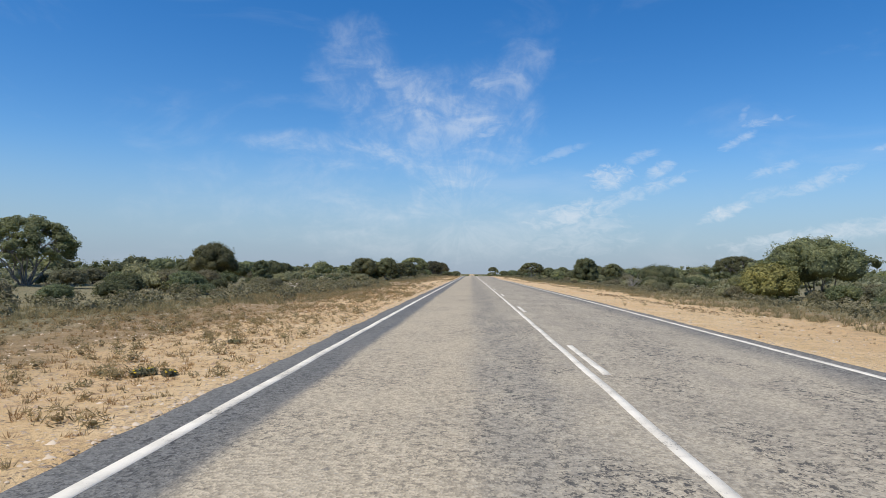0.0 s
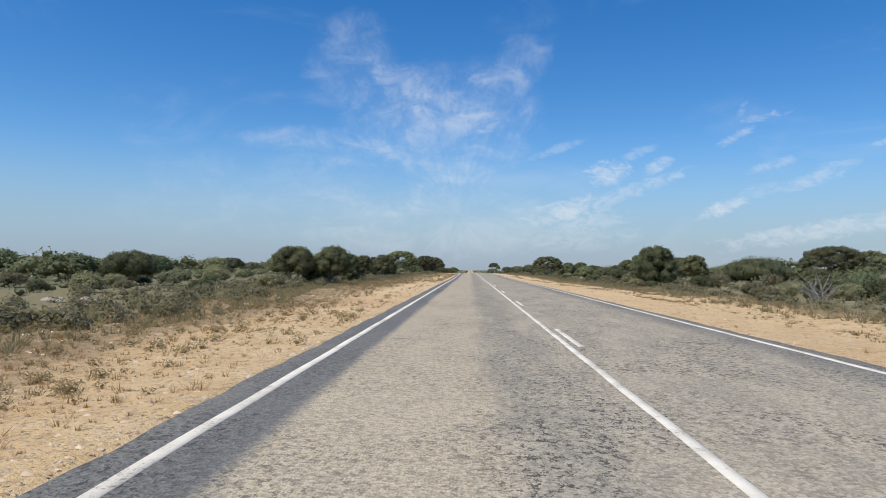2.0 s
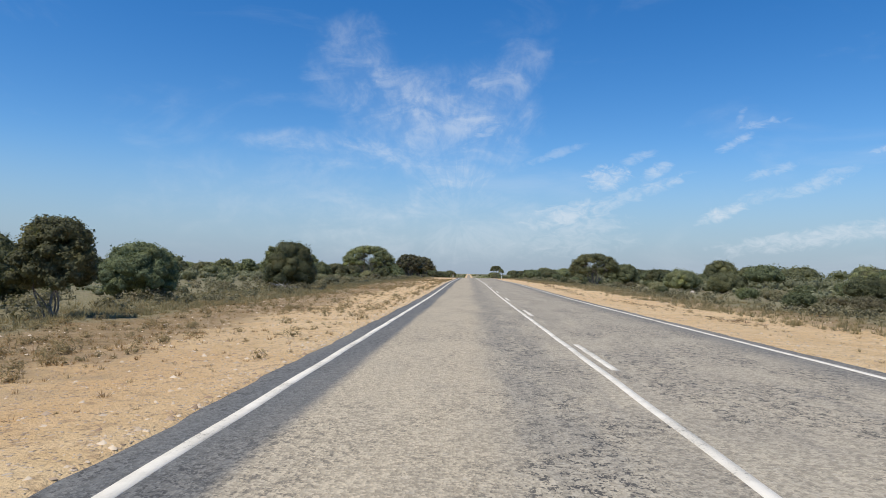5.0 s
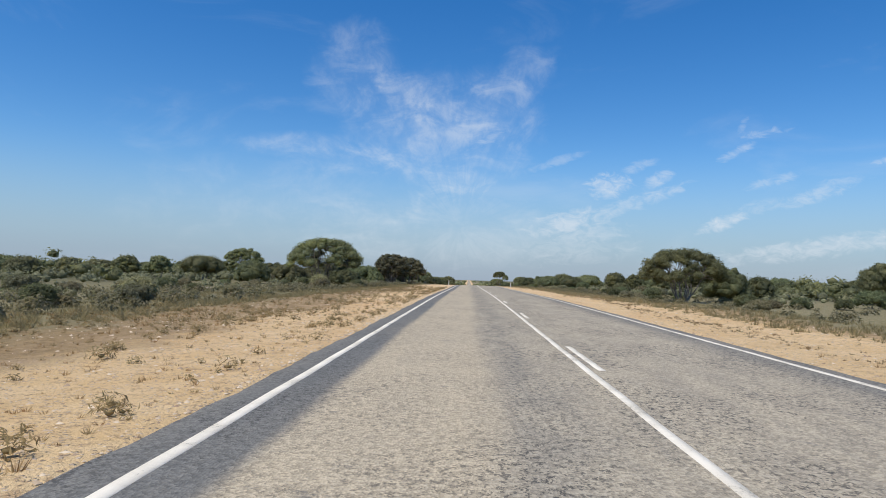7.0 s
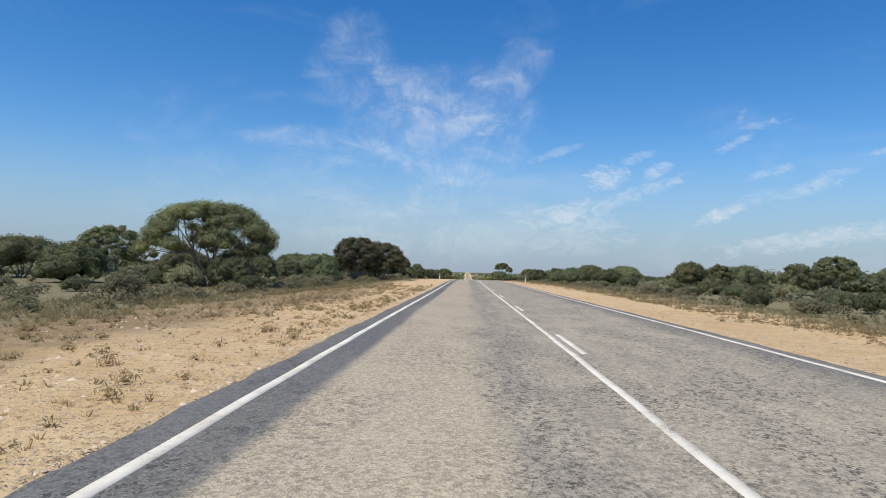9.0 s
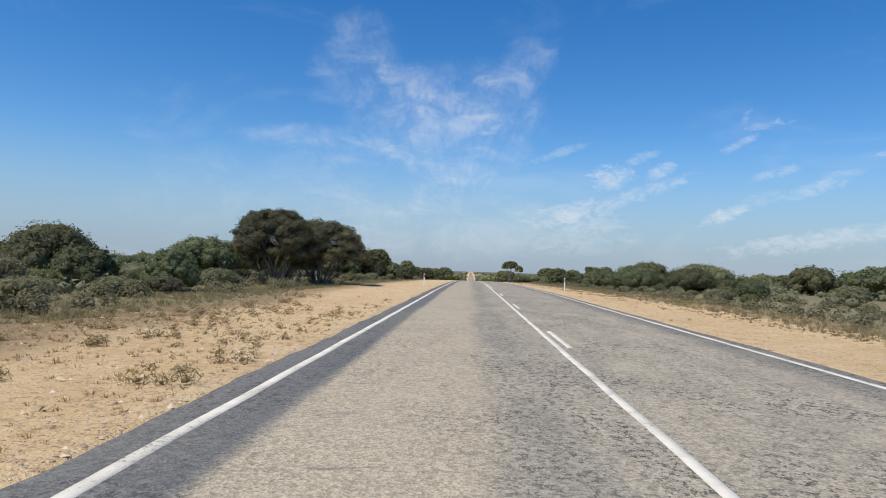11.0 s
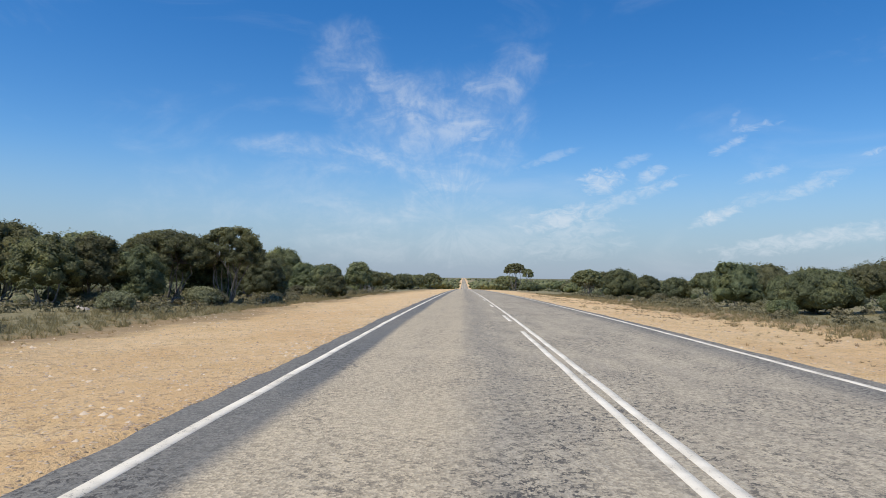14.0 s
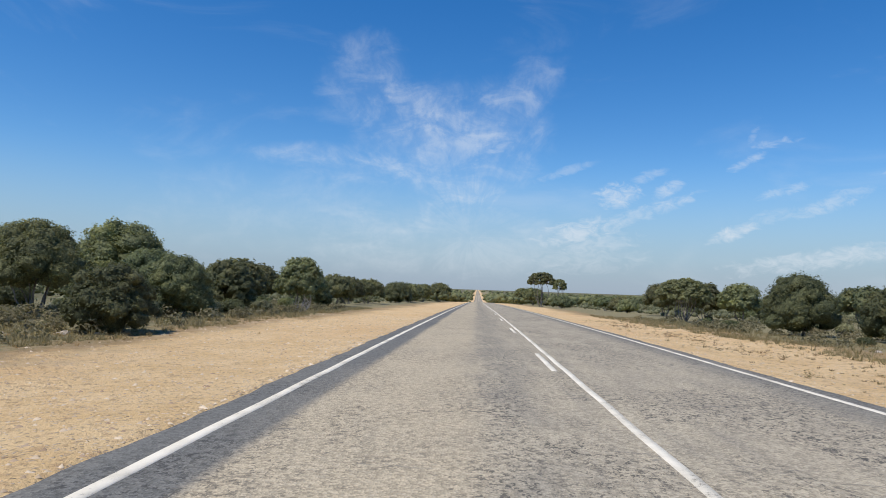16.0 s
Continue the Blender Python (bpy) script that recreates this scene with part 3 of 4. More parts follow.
def limb_points(rng, a, b, bend, n=5):
    a, b = Vector(a), Vector(b)
    off = Vector(rng.normal(size=3)) * bend * (b - a).length
    off.z = abs(off.z) * 0.3 - 0.25 * bend * (b - a).length
    return [a.lerp(b, k / (n - 1)) + off * math.sin(math.pi * k / (n - 1)) + Vector(rng.normal(size=3)) * 0.012 * (b - a).length * (0 < k < n - 1)
            for k in range(n)]


def shell_lobes(rng, width, base, height, n, size, flat, lowest=0.0, ragged=0.12):
    """Leaf masses over a dome, evenly spread, each a little in or out. lowest: how far round the side they reach (1: top only)."""
    centres, radii = [], []
    for k in range(n):
        up = lowest + (1 - lowest) * (k + 0.5) / n
        ang = 2.399963 * k + rng.normal() * 0.25
        r = width * size * rng.uniform(0.75, 1.3)
        out = math.sqrt(max(0.0, 1 - up * up)) ** 0.85
        reach = max(0.05, width / 2 - r * 0.92) * out * rng.uniform(1 - ragged, 1 + ragged * 0.35)
        z = base + r * flat + (height - base - 1.9 * r * flat) * up * rng.uniform(1 - ragged * 0.7, 1.0)
        centres.append((reach * math.cos(ang), reach * math.sin(ang), z))
        radii.append(r)
    return centres, radii


def tree_meshes(seed, width, height, kind, count, size, leaf, fine=1):
    """Trunk and crown of a many-stemmed mallee tree."""
    rng = np.random.default_rng(seed)
    w, h = width / 2, height
    if kind in (UMBRELLA, LONE, SPREAD):
        hb = h * {UMBRELLA: 0.30 if width > 5 else 0.42, LONE: 0.60, SPREAD: 0.28}[kind]
        flat, share, stems = 0.70, 0.66, {UMBRELLA: 11, LONE: 6, SPREAD: 15}[kind]
        centres, radii = shell_lobes(rng, width, hb, h, int(44 + 7 * width), 0.082 if width < 5 else 0.075 if kind == SPREAD else 0.066, flat, 0.03, 0.13)
        for k in range(int(1.5 * width) if kind == SPREAD else 3):    # boughs inside the dome
            ang, q = rng.random() * 6.28, rng.uniform(0.25, 0.80)
            r = width * rng.uniform(0.05, 0.08)
            centres.append((w * q * math.cos(ang), w * q * math.sin(ang), hb + (h - hb) * rng.uniform(0.0, 0.45)))
            radii.append(r)
    elif kind == ROUND:
        hb, flat, share, stems = h * 0.24, 0.85, 0.80, 6
        centres, radii = shell_lobes(rng, width, hb, h, int(24 + 3 * width), 0.135, flat, -0.05, 0.16)
    else:
        hb, flat, share, stems = h * 0.03, 0.90, 0.84, 4
        centres, radii = shell_lobes(rng, width, hb, h, int(22 + 3 * width), 0.15, flat, 0.0, 0.11)
    tips = len(centres)
    if kind in (ROUND, DENSE, BROOM):
        for q, up in ((0.0, 0.45), (0.22, 0.3), (0.22, 0.4)):          # shaded leaves within
            ang = rng.random() * 6.28
            centres.append((w * q * math.cos(ang), w * q * math.sin(ang), hb + (h - hb) * up))
            radii.append(min(w * 0.62, (h - hb) * 0.42))
    if kind == BROOM:                                                  # fine upright sprays on top
        for k in range(9):
            ang, q = rng.random() * 6.28, math.sqrt(rng.random()) * 0.7
            r = width * rng.uniform(0.07, 0.11)
            centres.append((w * q * math.cos(ang), w * q * math.sin(ang), h * rng.uniform(0.86, 1.0) - r))
            radii.append(r)
    top = max(c[2] + r * flat for c, r in zip(centres, radii))
    fz = h / top
    centres = [(c[0], c[1], c[2] * fz) for c in centres]
    co, quads = [], []
    r_stem = 0.006 * height + 0.006 * width
    forks = []
    for s in range(stems):
        ang = 2 * math.pi * s / stems + rng.normal() * 0.4
        foot = (0.03 * width * math.cos(ang), 0.03 * width * math.sin(ang), -0.12)
        out = w * (0.14 + 0.42 * rng.random())
        fork = (out * math.cos(ang), out * math.sin(ang), max(hb, 0.25 * h) + (h - hb) * (0.05 + 0.28 * rng.random()))
        tube(co, quads, limb_points(rng, foot, fork, 0.10, 7), r_stem * rng.uniform(0.75, 1.2), r_stem * 0.5, 6)
        forks.append(Vector(fork))
    for k in range(tips):
        c = Vector(centres[k])
        near = min(forks, key=lambda g: (g - c).length)
        pts = limb_points(rng, near, c, 0.12, 4)
        tube(co, quads, pts, r_stem * 0.42, r_stem * 0.12, 4)
        if kind in (UMBRELLA, SPREAD, LONE):                           # twigs into the leaf mass
            for _ in range(2):
                tip = c + Vector(rng.normal(size=3)) * radii[k] * 0.6
                tube(co, quads, limb_points(rng, pts[2], tip, 0.1, 3), r_stem * 0.16, r_stem * 0.06, 3)
    trunk = quads_mesh("trunk", np.array([tuple(p) for p in co]), np.array(quads), BARK, True)
    return trunk, foliage("crown", rng, centres, radii, count, size, flat, leaf, fine, share, True)


def bush_meshes(seed, width, height, count, size, leaf):
    """A dome of foliage that reaches the ground, on a few short stems."""
    rng = np.random.default_rng(seed)
    centres, radii = shell_lobes(rng, width, 0.0, height, 14, 0.17, 0.9, 0.0, 0.2)
    co, quads = [], []
    for c in centres[::2]:
        tube(co, quads, limb_points(rng, (0, 0, -0.05), c, 0.1, 4), 0.02, 0.008, 4)
    trunk = quads_mesh("trunk", np.array([tuple(p) for p in co]), np.array(quads), BARK, True)
    return trunk, foliage("crown", rng, centres, radii, count, size, 0.9, leaf, 0, 0.74, True)


def put_tree(name, label, category, group, x, y, meshes, turn=0.0, scale=1.0):
    ob = new(name)
    ob.matrix_world = Matrix.LocRotScale((x, y, float(land(x, y)) - 0.02), Euler((0, 0, turn)), (scale, scale, scale))
    part("trunk", meshes[0], ob)
    part("crown", meshes[1], ob)
    return tagged(ob, label, category, group)


UMBRELLA, ROUND, DENSE, LONE, SPREAD, BROOM = "umbrella", "round", "dense", "lone", "spread", "broom"
LABELS = {UMBRELLA: "spreading mallee tree with bare pale stems under a domed olive crown",
          ROUND: "round-topped mallee tree with dense olive-green foliage",
          SPREAD: "broad old mallee tree with many thin stems and grey-olive foliage",
          LONE: "lone tall mallee tree with a flat crown on long bare stems",
          DENSE: "dark green bushy tree leafed almost to the ground",
          BROOM: "bushy dark green tree with fine upright sprays on top"}
# x, y, crown width, height, kind
TREES = (
    # west side, in driving order
    (-27.0, 67.0, 6.0, 4.3, UMBRELLA), (-23.1, 86.8, 4.5, 3.6, ROUND), (-16.9, 81.0, 1.6, 2.0, DENSE),
    (-13.3, 110.8, 3.7, 2.9, ROUND), (-10.6, 111.8, 3.1, 2.95, ROUND), (-14.5, 128.0, 3.0, 2.3, DENSE), (-13.2, 135.0, 3.0, 2.3, DENSE), (-12.2, 113.6, 2.6, 2.2, DENSE), (-10.7, 120.3, 1.9, 2.6, BROOM), (-10.2, 124.8, 2.1, 2.5, ROUND),
    (-11.8, 152.6, 3.5, 3.2, DENSE), (-13.5, 155.0, 2.0, 2.9, ROUND),
    (-15.8, 214.2, 8.6, 5.2, UMBRELLA), (-29.5, 228.4, 5.8, 4.3, UMBRELLA), (-32.0, 221.0, 5.6, 3.0, ROUND), (-36.8, 220.0, 3.2, 2.9, ROUND), (-40.7, 220.0, 3.4, 2.9, ROUND),
    (-23.0, 212.0, 4.0, 2.4, DENSE), (-13.4, 211.5, 3.0, 2.0, DENSE), (-16.6, 228.0, 2.4, 2.1, DENSE), (-16.4, 235.0, 2.8, 1.9, DENSE), (-13.4, 236.5, 2.6, 1.9, DENSE),
    (-21.4, 262.0, 5.8, 3.1, ROUND), (-10.7, 254.5, 7.2, 4.7, SPREAD), (-12.6, 249.6, 6.0, 4.9, SPREAD), (-12.9, 253.2, 6.0, 4.4, SPREAD), (-13.6, 259.0, 4.6, 3.8, ROUND),
    (-23.5, 283.0, 5.0, 3.5, ROUND), (-29.0, 285.0, 6.0, 3.8, ROUND), (-19.3, 284.5, 4.4, 3.5, ROUND), (-21.4, 287.5, 4.6, 3.45, ROUND), (-17.2, 286.8, 3.6, 3.3, ROUND), (-15.6, 285.0, 2.7, 3.1, ROUND), (-13.9, 285.5, 2.3, 2.6, DENSE),
    (-14.2, 288.8, 4.9, 3.5, UMBRELLA), (-11.7, 290.3, 3.7, 3.9, UMBRELLA), (-16.6, 283.2, 3.0, 3.0, ROUND), (-13.2, 291.5, 2.6, 2.4, DENSE), (-13.0, 301.0, 2.8, 2.7, DENSE), (-9.6, 306.0, 2.4, 1.9, DENSE),
    (-15.1, 303.6, 3.2, 3.4, ROUND), (-15.6, 306.5, 2.4, 3.2, ROUND), (-13.4, 304.0, 2.3, 2.5, DENSE), (-15.8, 312.0, 3.6, 3.5, ROUND), (-17.2, 320.5, 4.6, 4.5, ROUND),
    (-12.3, 316.0, 3.2, 2.7, DENSE), (-14.4, 318.0, 3.0, 2.9, DENSE), (-15.0, 330.0, 4.2, 3.2, ROUND), (-13.8, 326.0, 3.2, 2.9, DENSE), (-13.0, 342.0, 3.2, 2.8, DENSE), (-12.2, 335.1, 3.4, 3.6, ROUND), (-12.5, 348.0, 4.0, 2.9, ROUND),
    (-14.0, 362.0, 4.2, 3.0, ROUND), (-13.5, 372.0, 4.6, 3.1, ROUND), (-12.6, 396.0, 5.0, 3.5, DENSE), (-12.0, 411.0, 5.2, 3.6, ROUND), (-14.5, 430.0, 4.5, 3.4, ROUND),
    (-12.5, 446.0, 5.5, 4.2, ROUND), (-9.6, 465.0, 6.5, 5.1, ROUND), (-11.5, 486.0, 6.0, 5.2, ROUND),
    (-20.0, 266.0, 5.0, 3.2, ROUND), (-18.5, 296.0, 5.0, 3.5, ROUND), (-17.8, 342.0, 5.0, 3.4, ROUND),
    # east side
    (18.6, 64.4, 5.3, 3.35, ROUND), (48.7, 154.0, 8.8, 4.8, UMBRELLA), (54.8, 156.0, 6.0, 4.3, UMBRELLA),
    (14.8, 115.9, 3.5, 3.3, BROOM), (15.7, 123.8, 2.3, 2.8, BROOM), (19.2, 119.9, 2.4, 2.6, ROUND), (26.6, 125.0, 6.0, 2.5, DENSE), (22.0, 134.0, 4.0, 2.7, ROUND),
    (14.3, 187.9, 6.2, 3.7, UMBRELLA), (18.8, 192.0, 3.6, 2.5, DENSE), (30.1, 191.6, 3.9, 3.1, ROUND), (24.5, 200.0, 2.8, 2.1, DENSE), (32.9, 190.0, 3.4, 2.4, DENSE),
    (23.0, 222.0, 2.6, 2.5, ROUND), (20.1, 236.1, 3.3, 2.8, ROUND), (22.7, 236.0, 2.4, 2.7, ROUND), (26.5, 240.0, 4.2, 2.7, DENSE),
    (15.0, 270.0, 4.4, 2.4, DENSE), (18.5, 264.9, 4.6, 2.1, DENSE), (21.4, 270.0, 5.6, 2.3, ROUND), (18.8, 279.5, 4.3, 3.0, ROUND), (16.6, 276.0, 3.6, 1.8, DENSE),
    (24.0, 279.0, 5.0, 2.9, ROUND), (16.1, 288.0, 3.6, 2.1, DENSE), (20.6, 290.0, 4.6, 2.6, ROUND), (18.4, 295.0, 3.4, 1.9, DENSE), (16.4, 297.8, 3.0, 2.7, BROOM),
    (20.0, 308.3, 2.8, 3.0, ROUND), (17.0, 311.6, 2.6, 2.0, DENSE), (15.6, 314.6, 2.4, 2.1, DENSE), (14.3, 319.2, 3.3, 2.8, DENSE), (14.6, 337.1, 3.9, 3.1, UMBRELLA),
    (18.0, 343.0, 3.0, 3.0, ROUND), (20.0, 341.0, 3.4, 3.0, ROUND), (19.0, 358.0, 4.4, 3.4, ROUND), (30.0, 310.0, 5.0, 2.7, ROUND), (13.6, 397.6, 3.6, 2.0, DENSE),
    (13.6, 452.0, 5.4, 4.2, ROUND), (13.0, 484.0, 5.6, 4.8, ROUND),
    (12.5, 421.6, 5.8, 6.7, LONE), (14.1, 404.8, 2.5, 4.9, LONE),
)
LEAF_OF = {SPREAD: LEAF_BROWN, UMBRELLA: LEAF_OLIVE, LONE: LEAF_OLIVE, ROUND: LEAF_OLIVE, DENSE: LEAF_DARK, BROOM: LEAF_DARK}
for k, (x, y, w, h, kind) in enumerate(TREES):
    close = abs(x) < 16.2 and 100 < y < 325
    near = abs(x) < 34 and y < 325 or 40 < x < 60 and y < 170
    n = min(46000, int((1600 if close else 720 if near else 280) * w * h))
    size = 0.064 if close else 0.092 if near else 0.17
    put_tree("mallee_tree", LABELS[kind], "tree", "roadside trees", x, y,
             tree_meshes(100 + k, w, h, kind, n, size, LEAF_OF[kind], 2 if close and w * h < 9 and kind in (ROUND, DENSE, BROOM) else 1), turn=k * 1.7)

# yellow-flowering wattle beside the big round tree
put_tree("wattle_bush", "yellow-green flowering wattle bush among darker scrub", "bush", "", 15.5, 63.0,
         tree_meshes(77, 3.1, 1.95, DENSE, 9000, 0.09, LEAF_YELLOW))

# a small umbrella tree standing back from the east verge
put_tree("mallee_tree", LABELS[UMBRELLA], "tree", "roadside trees", 26.3, 223.5,
         tree_meshes(190, 3.5, 3.25, UMBRELLA, 11000, 0.092, LEAF_OLIVE), turn=0.8)

# mixed scrub behind the road reserve, copied from a few plants
def scrub_proto(seed, near, k):
    leaf = (LEAF_OLIVE, LEAF_DARK, LEAF_OLIVE, LEAF_DARK)[k]
    meshes = tree_meshes(seed, 4.6, 2.7, ROUND if k % 2 else DENSE, 9000 if near else 2200, 0.095 if near else 0.18, leaf)
    return ("scrub_tree", "low olive-green mallee in the roadside scrub", "tree", "scrub trees", meshes)


NEAR_PROTOS = [scrub_proto(300 + k, True, k) for k in range(4)]
PROTOS = [scrub_proto(320 + k, False, k) for k in range(4)]
BUSHES = []
for k in range(5):
    BUSHES.append(("scrub_bush", "rounded grey-green bush in the roadside scrub", "bush", "scrub bushes",
                   bush_meshes(400 + k, 2.1, 1.15, 2600, 0.07, (LEAF_GREY, LEAF_DARK, LEAF_LOW, LEAF_LOW, LEAF_DARK)[k])))
rng = np.random.default_rng(5)
first_of = {}


def put_copy(proto, x, y, turn, s):
    z = float(land(x, y)) - 0.03
    m = pose(x, y, z, 0, 0, math.degrees(turn))
    key = id(proto)
    if key not in first_of:
        first_of[key] = put_tree(*proto[:4], x, y, proto[4], turn, s)
        return first_of[key]
    src = first_of[key]
    ob = copy_thing(src, m)
    ob.scale = (s, s, s * (0.85 + 0.3 * rng.random()))
    return ob


def clear_of(x, y, gap):
    return all((x - tx) ** 2 + (y - ty) ** 2 > (gap + tw * 0.35) ** 2 for tx, ty, tw, th, kk in TREES)


made = close_ones = 0
while made < 260:
    y = rng.uniform(35, 470)
    side = -1 if rng.random() < 0.5 else 1
    depth = rng.random() ** 1.35
    x = -(15.5 + 48 * depth) if side < 0 else 16.5 + 50 * depth
    if side < 0 and (y < 150 and abs(x) < 22 or y < 85 and abs(x) < 30 or 118 < y < 206 and abs(x) < 32):
        continue
    if -20 < x < 0 and 256 < y < 279 or -40 < x < -15 and 188 < y < 228 or 0 < x < 30 and 228 < y < 266 or 0 < x < 30 and 176 < y < 206:
        continue
    if 0 < x < 24 and 100 < y < 130 or 0 < x < 23 and 266 < y < 345 or -19 < x < 0 and 278 < y < 345:
        continue
    s = rng.uniform(0.65, 1.12) * (1.0 if y > 110 else 0.85) * (0.75 if 0 < x < 25 else 1.0)
    if not clear_of(x, y, 1.8):
        continue
    if 18 < x < 60 and 60 < y < 145:
        s *= 0.68
    close = abs(x) < 26 and y < 320 and close_ones < 95
    close_ones += close
    kind, turn = rng.integers(4), rng.uniform(0, 6.28)
    made += 1
    # open ground before the umbrella tree on the east side
    if not (12 < x < 27 and 204 < y < 225):
        put_copy((NEAR_PROTOS if close else PROTOS)[kind], x, y, turn, s)
made = 0
while made < 270:
    y = rng.uniform(38, 345) if made < 200 else rng.uniform(40, 150)
    side = -1 if rng.random() < 0.55 else 1
    x = -rng.uniform(11.0, 28) if side < 0 else rng.uniform(13.0, 24)
    if side < 0 and y < 100 and abs(x) < 12.5 or -19 < x < -8 and 256 < y < 279:
        continue
    if not clear_of(x, y, 0.6):
        continue
    put_copy(BUSHES[rng.integers(5)], x, y, rng.uniform(0, 6.28), rng.uniform(0.45, 0.8) if x < 0 and 118 < y < 206 else rng.uniform(0.35, 0.75) if 0 < x < 17 else rng.uniform(0.5, 1.15))
    made += 1


for k in range(110):
    y = rng.uniform(225, 345)
    x = -rng.uniform(11.5, 22) if k % 3 else rng.uniform(12.0, 20)
    if not (-20 < x < 0 and 256 < y < 279):
        put_copy(BUSHES[rng.integers(5)], x, y, rng.uniform(0, 6.28), rng.uniform(0.45, 0.95) if x < 0 else rng.uniform(0.3, 0.65))
for x, y, s in ((-10.6, 268.4, 0.62), (-11.9, 271.0, 0.70), (-11.2, 269.8, 0.5)):
    put_copy(BUSHES[2], x, y, x * 3, s)


def far_woods():
    """The wooded plain beyond the last near trees, thickest along the road."""
    r = np.random.default_rng(9)
    cs, rs = [], []
    for _ in range(1250):
        y = 455 + 900 * r.random() ** 1.25
        x = (8.5 + (34 + y * 0.20) * r.random() ** 1.7) * (-1 if r.random() < 0.5 else 1) + 1.4
        w = r.uniform(2.4, 4.6)
        z = float(land(x, y))
        for _ in range(3):
            cs.append((x + r.normal() * w * 0.4, y + r.normal() * w * 0.4, z + r.uniform(0.4, 1.0) * w * 0.66))
            rs.append(w * r.uniform(0.3, 0.5))
    for y0 in (930, 1080, 1250, 1450, 1700, 2000, 2400):
        for _ in range(int(150 + y0 * 0.17)):
            x = (10 + y0 * 0.62 * r.random()) * (-1 if r.random() < 0.5 else 1) + 1.4
            y = y0 + r.uniform(-60, 60)
            w = r.uniform(1.5, 6.0)
            cs.append((x, y, float(land(x, y)) + 0.35 * w))
            rs.append(w)
    ob = new("distant_scrub", foliage("distant_scrub", r, cs, rs, 40000, 0.45, 0.8, LEAF_OLIVE))
    tagged(ob, "distant olive mallee scrub over the plain", "scrub", kind="stuff")


far_woods()


def side_scrub():
    """Thick low scrub filling in between the trees further from the road."""
    r = np.random.default_rng(19)
    cs, rs = [], []
    while len(cs) < 3100:
        y = r.uniform(10, 520)
        d = 42 * r.random() ** 1.3
        x = -(14.5 + d) if r.random() < 0.5 else 19.0 + d
        if x < 0 and y < 105 and x > -17 or -19 < x < 0 and 256 < y < 279:
            continue
        w = r.uniform(0.35, 0.95) * (1.15 if d > 12 else 0.75)
        if x < 0 and x > -32 and y < 206:
            w *= 0.62
        cs.append((x, y, float(land(x, y)) + w * 0.42))
        rs.append(w)
    ob = new("understorey_scrub", foliage("understorey_scrub", r, cs, rs, 140000, 0.16, 0.85, LEAF_GREY, 0, 0.60))
    tagged(ob, "thick grey-green understorey scrub between the trees", "scrub", kind="stuff")
    cs, rs = [], []
    for _ in range(900):
        y = r.uniform(70, 620)
        x = (34 + 90 * r.random()) * (-1 if r.random() < 0.5 else 1)
        h, w = r.uniform(2.2, 3.5), r.uniform(2.4, 4.6)
        for _ in range(4):
            rad = w * r.uniform(0.22, 0.36)
            cs.append((x + r.normal() * w * 0.25, y + r.normal() * w * 0.25, float(land(x, y)) + h * r.uniform(0.45, 1.0) - rad * 0.7))
            rs.append(rad)
    ob = new("mallee_woodland", foliage("mallee_woodland", r, cs, rs, 85000, 0.31, 0.8, LEAF_OLIVE, 0, 0.60))
    tagged(ob, "continuous low mallee woodland behind the scrub", "woodland", kind="stuff")


side_scrub()


# ------------------------------------------------------------------ low verge plants
def patchy(x, y):
    return 0.5 + 0.5 * noise.noise(Vector((x * 0.23, y * 0.11, 3.7)))


def verge_positions(r, shares, inner, outer, grow):
    """Scattered places on the verges. shares: (count, side, y from, y to); grow: how thickly plants stand at a place."""
    found = []
    for total, side, y0, y1 in shares:
        goal = len(found) + total
        while len(found) < goal:
            y = r.uniform(y0, y1)
            d = inner + (outer - inner) * r.random()
            x = ROAD_LEFT - d if side < 0 else ROAD_RIGHT + d
            if r.random() < grow(x, y, d, side) * min(1.0, 0.12 + 2.2 * patchy(x, y) ** 2):
                found.append((x, y))
    return np.array(found)


def grass_amount(x, y, d, side):
    """A thin band by the seal, a bare strip, then thicker growth; bare sand beyond the guide posts."""
    if side < 0:
        start = float(np.interp(y, [0, 60, 76, 88, 110, 122, 160, 225, 240, 400], [0.6, 0.8, 1.3, 2.7, 2.7, 1.9, 1.9, 2.0, 5.4, 4.8]))
        edge = float(np.interp(y, [0, 70, 86, 112, 126, 220, 235, 400], [0.6, 0.7, 0.14, 0.14, 0.6, 0.85, 0.02, 0.02]))
        body = 0.9
    else:
        start, edge, body = 3.0, 0.10, 0.8
    band = edge * (0.25 < d < 1.5)
    return max(0.012, band, body * min(1.0, max(0.0, (d - start + 0.6) / 1.6)))


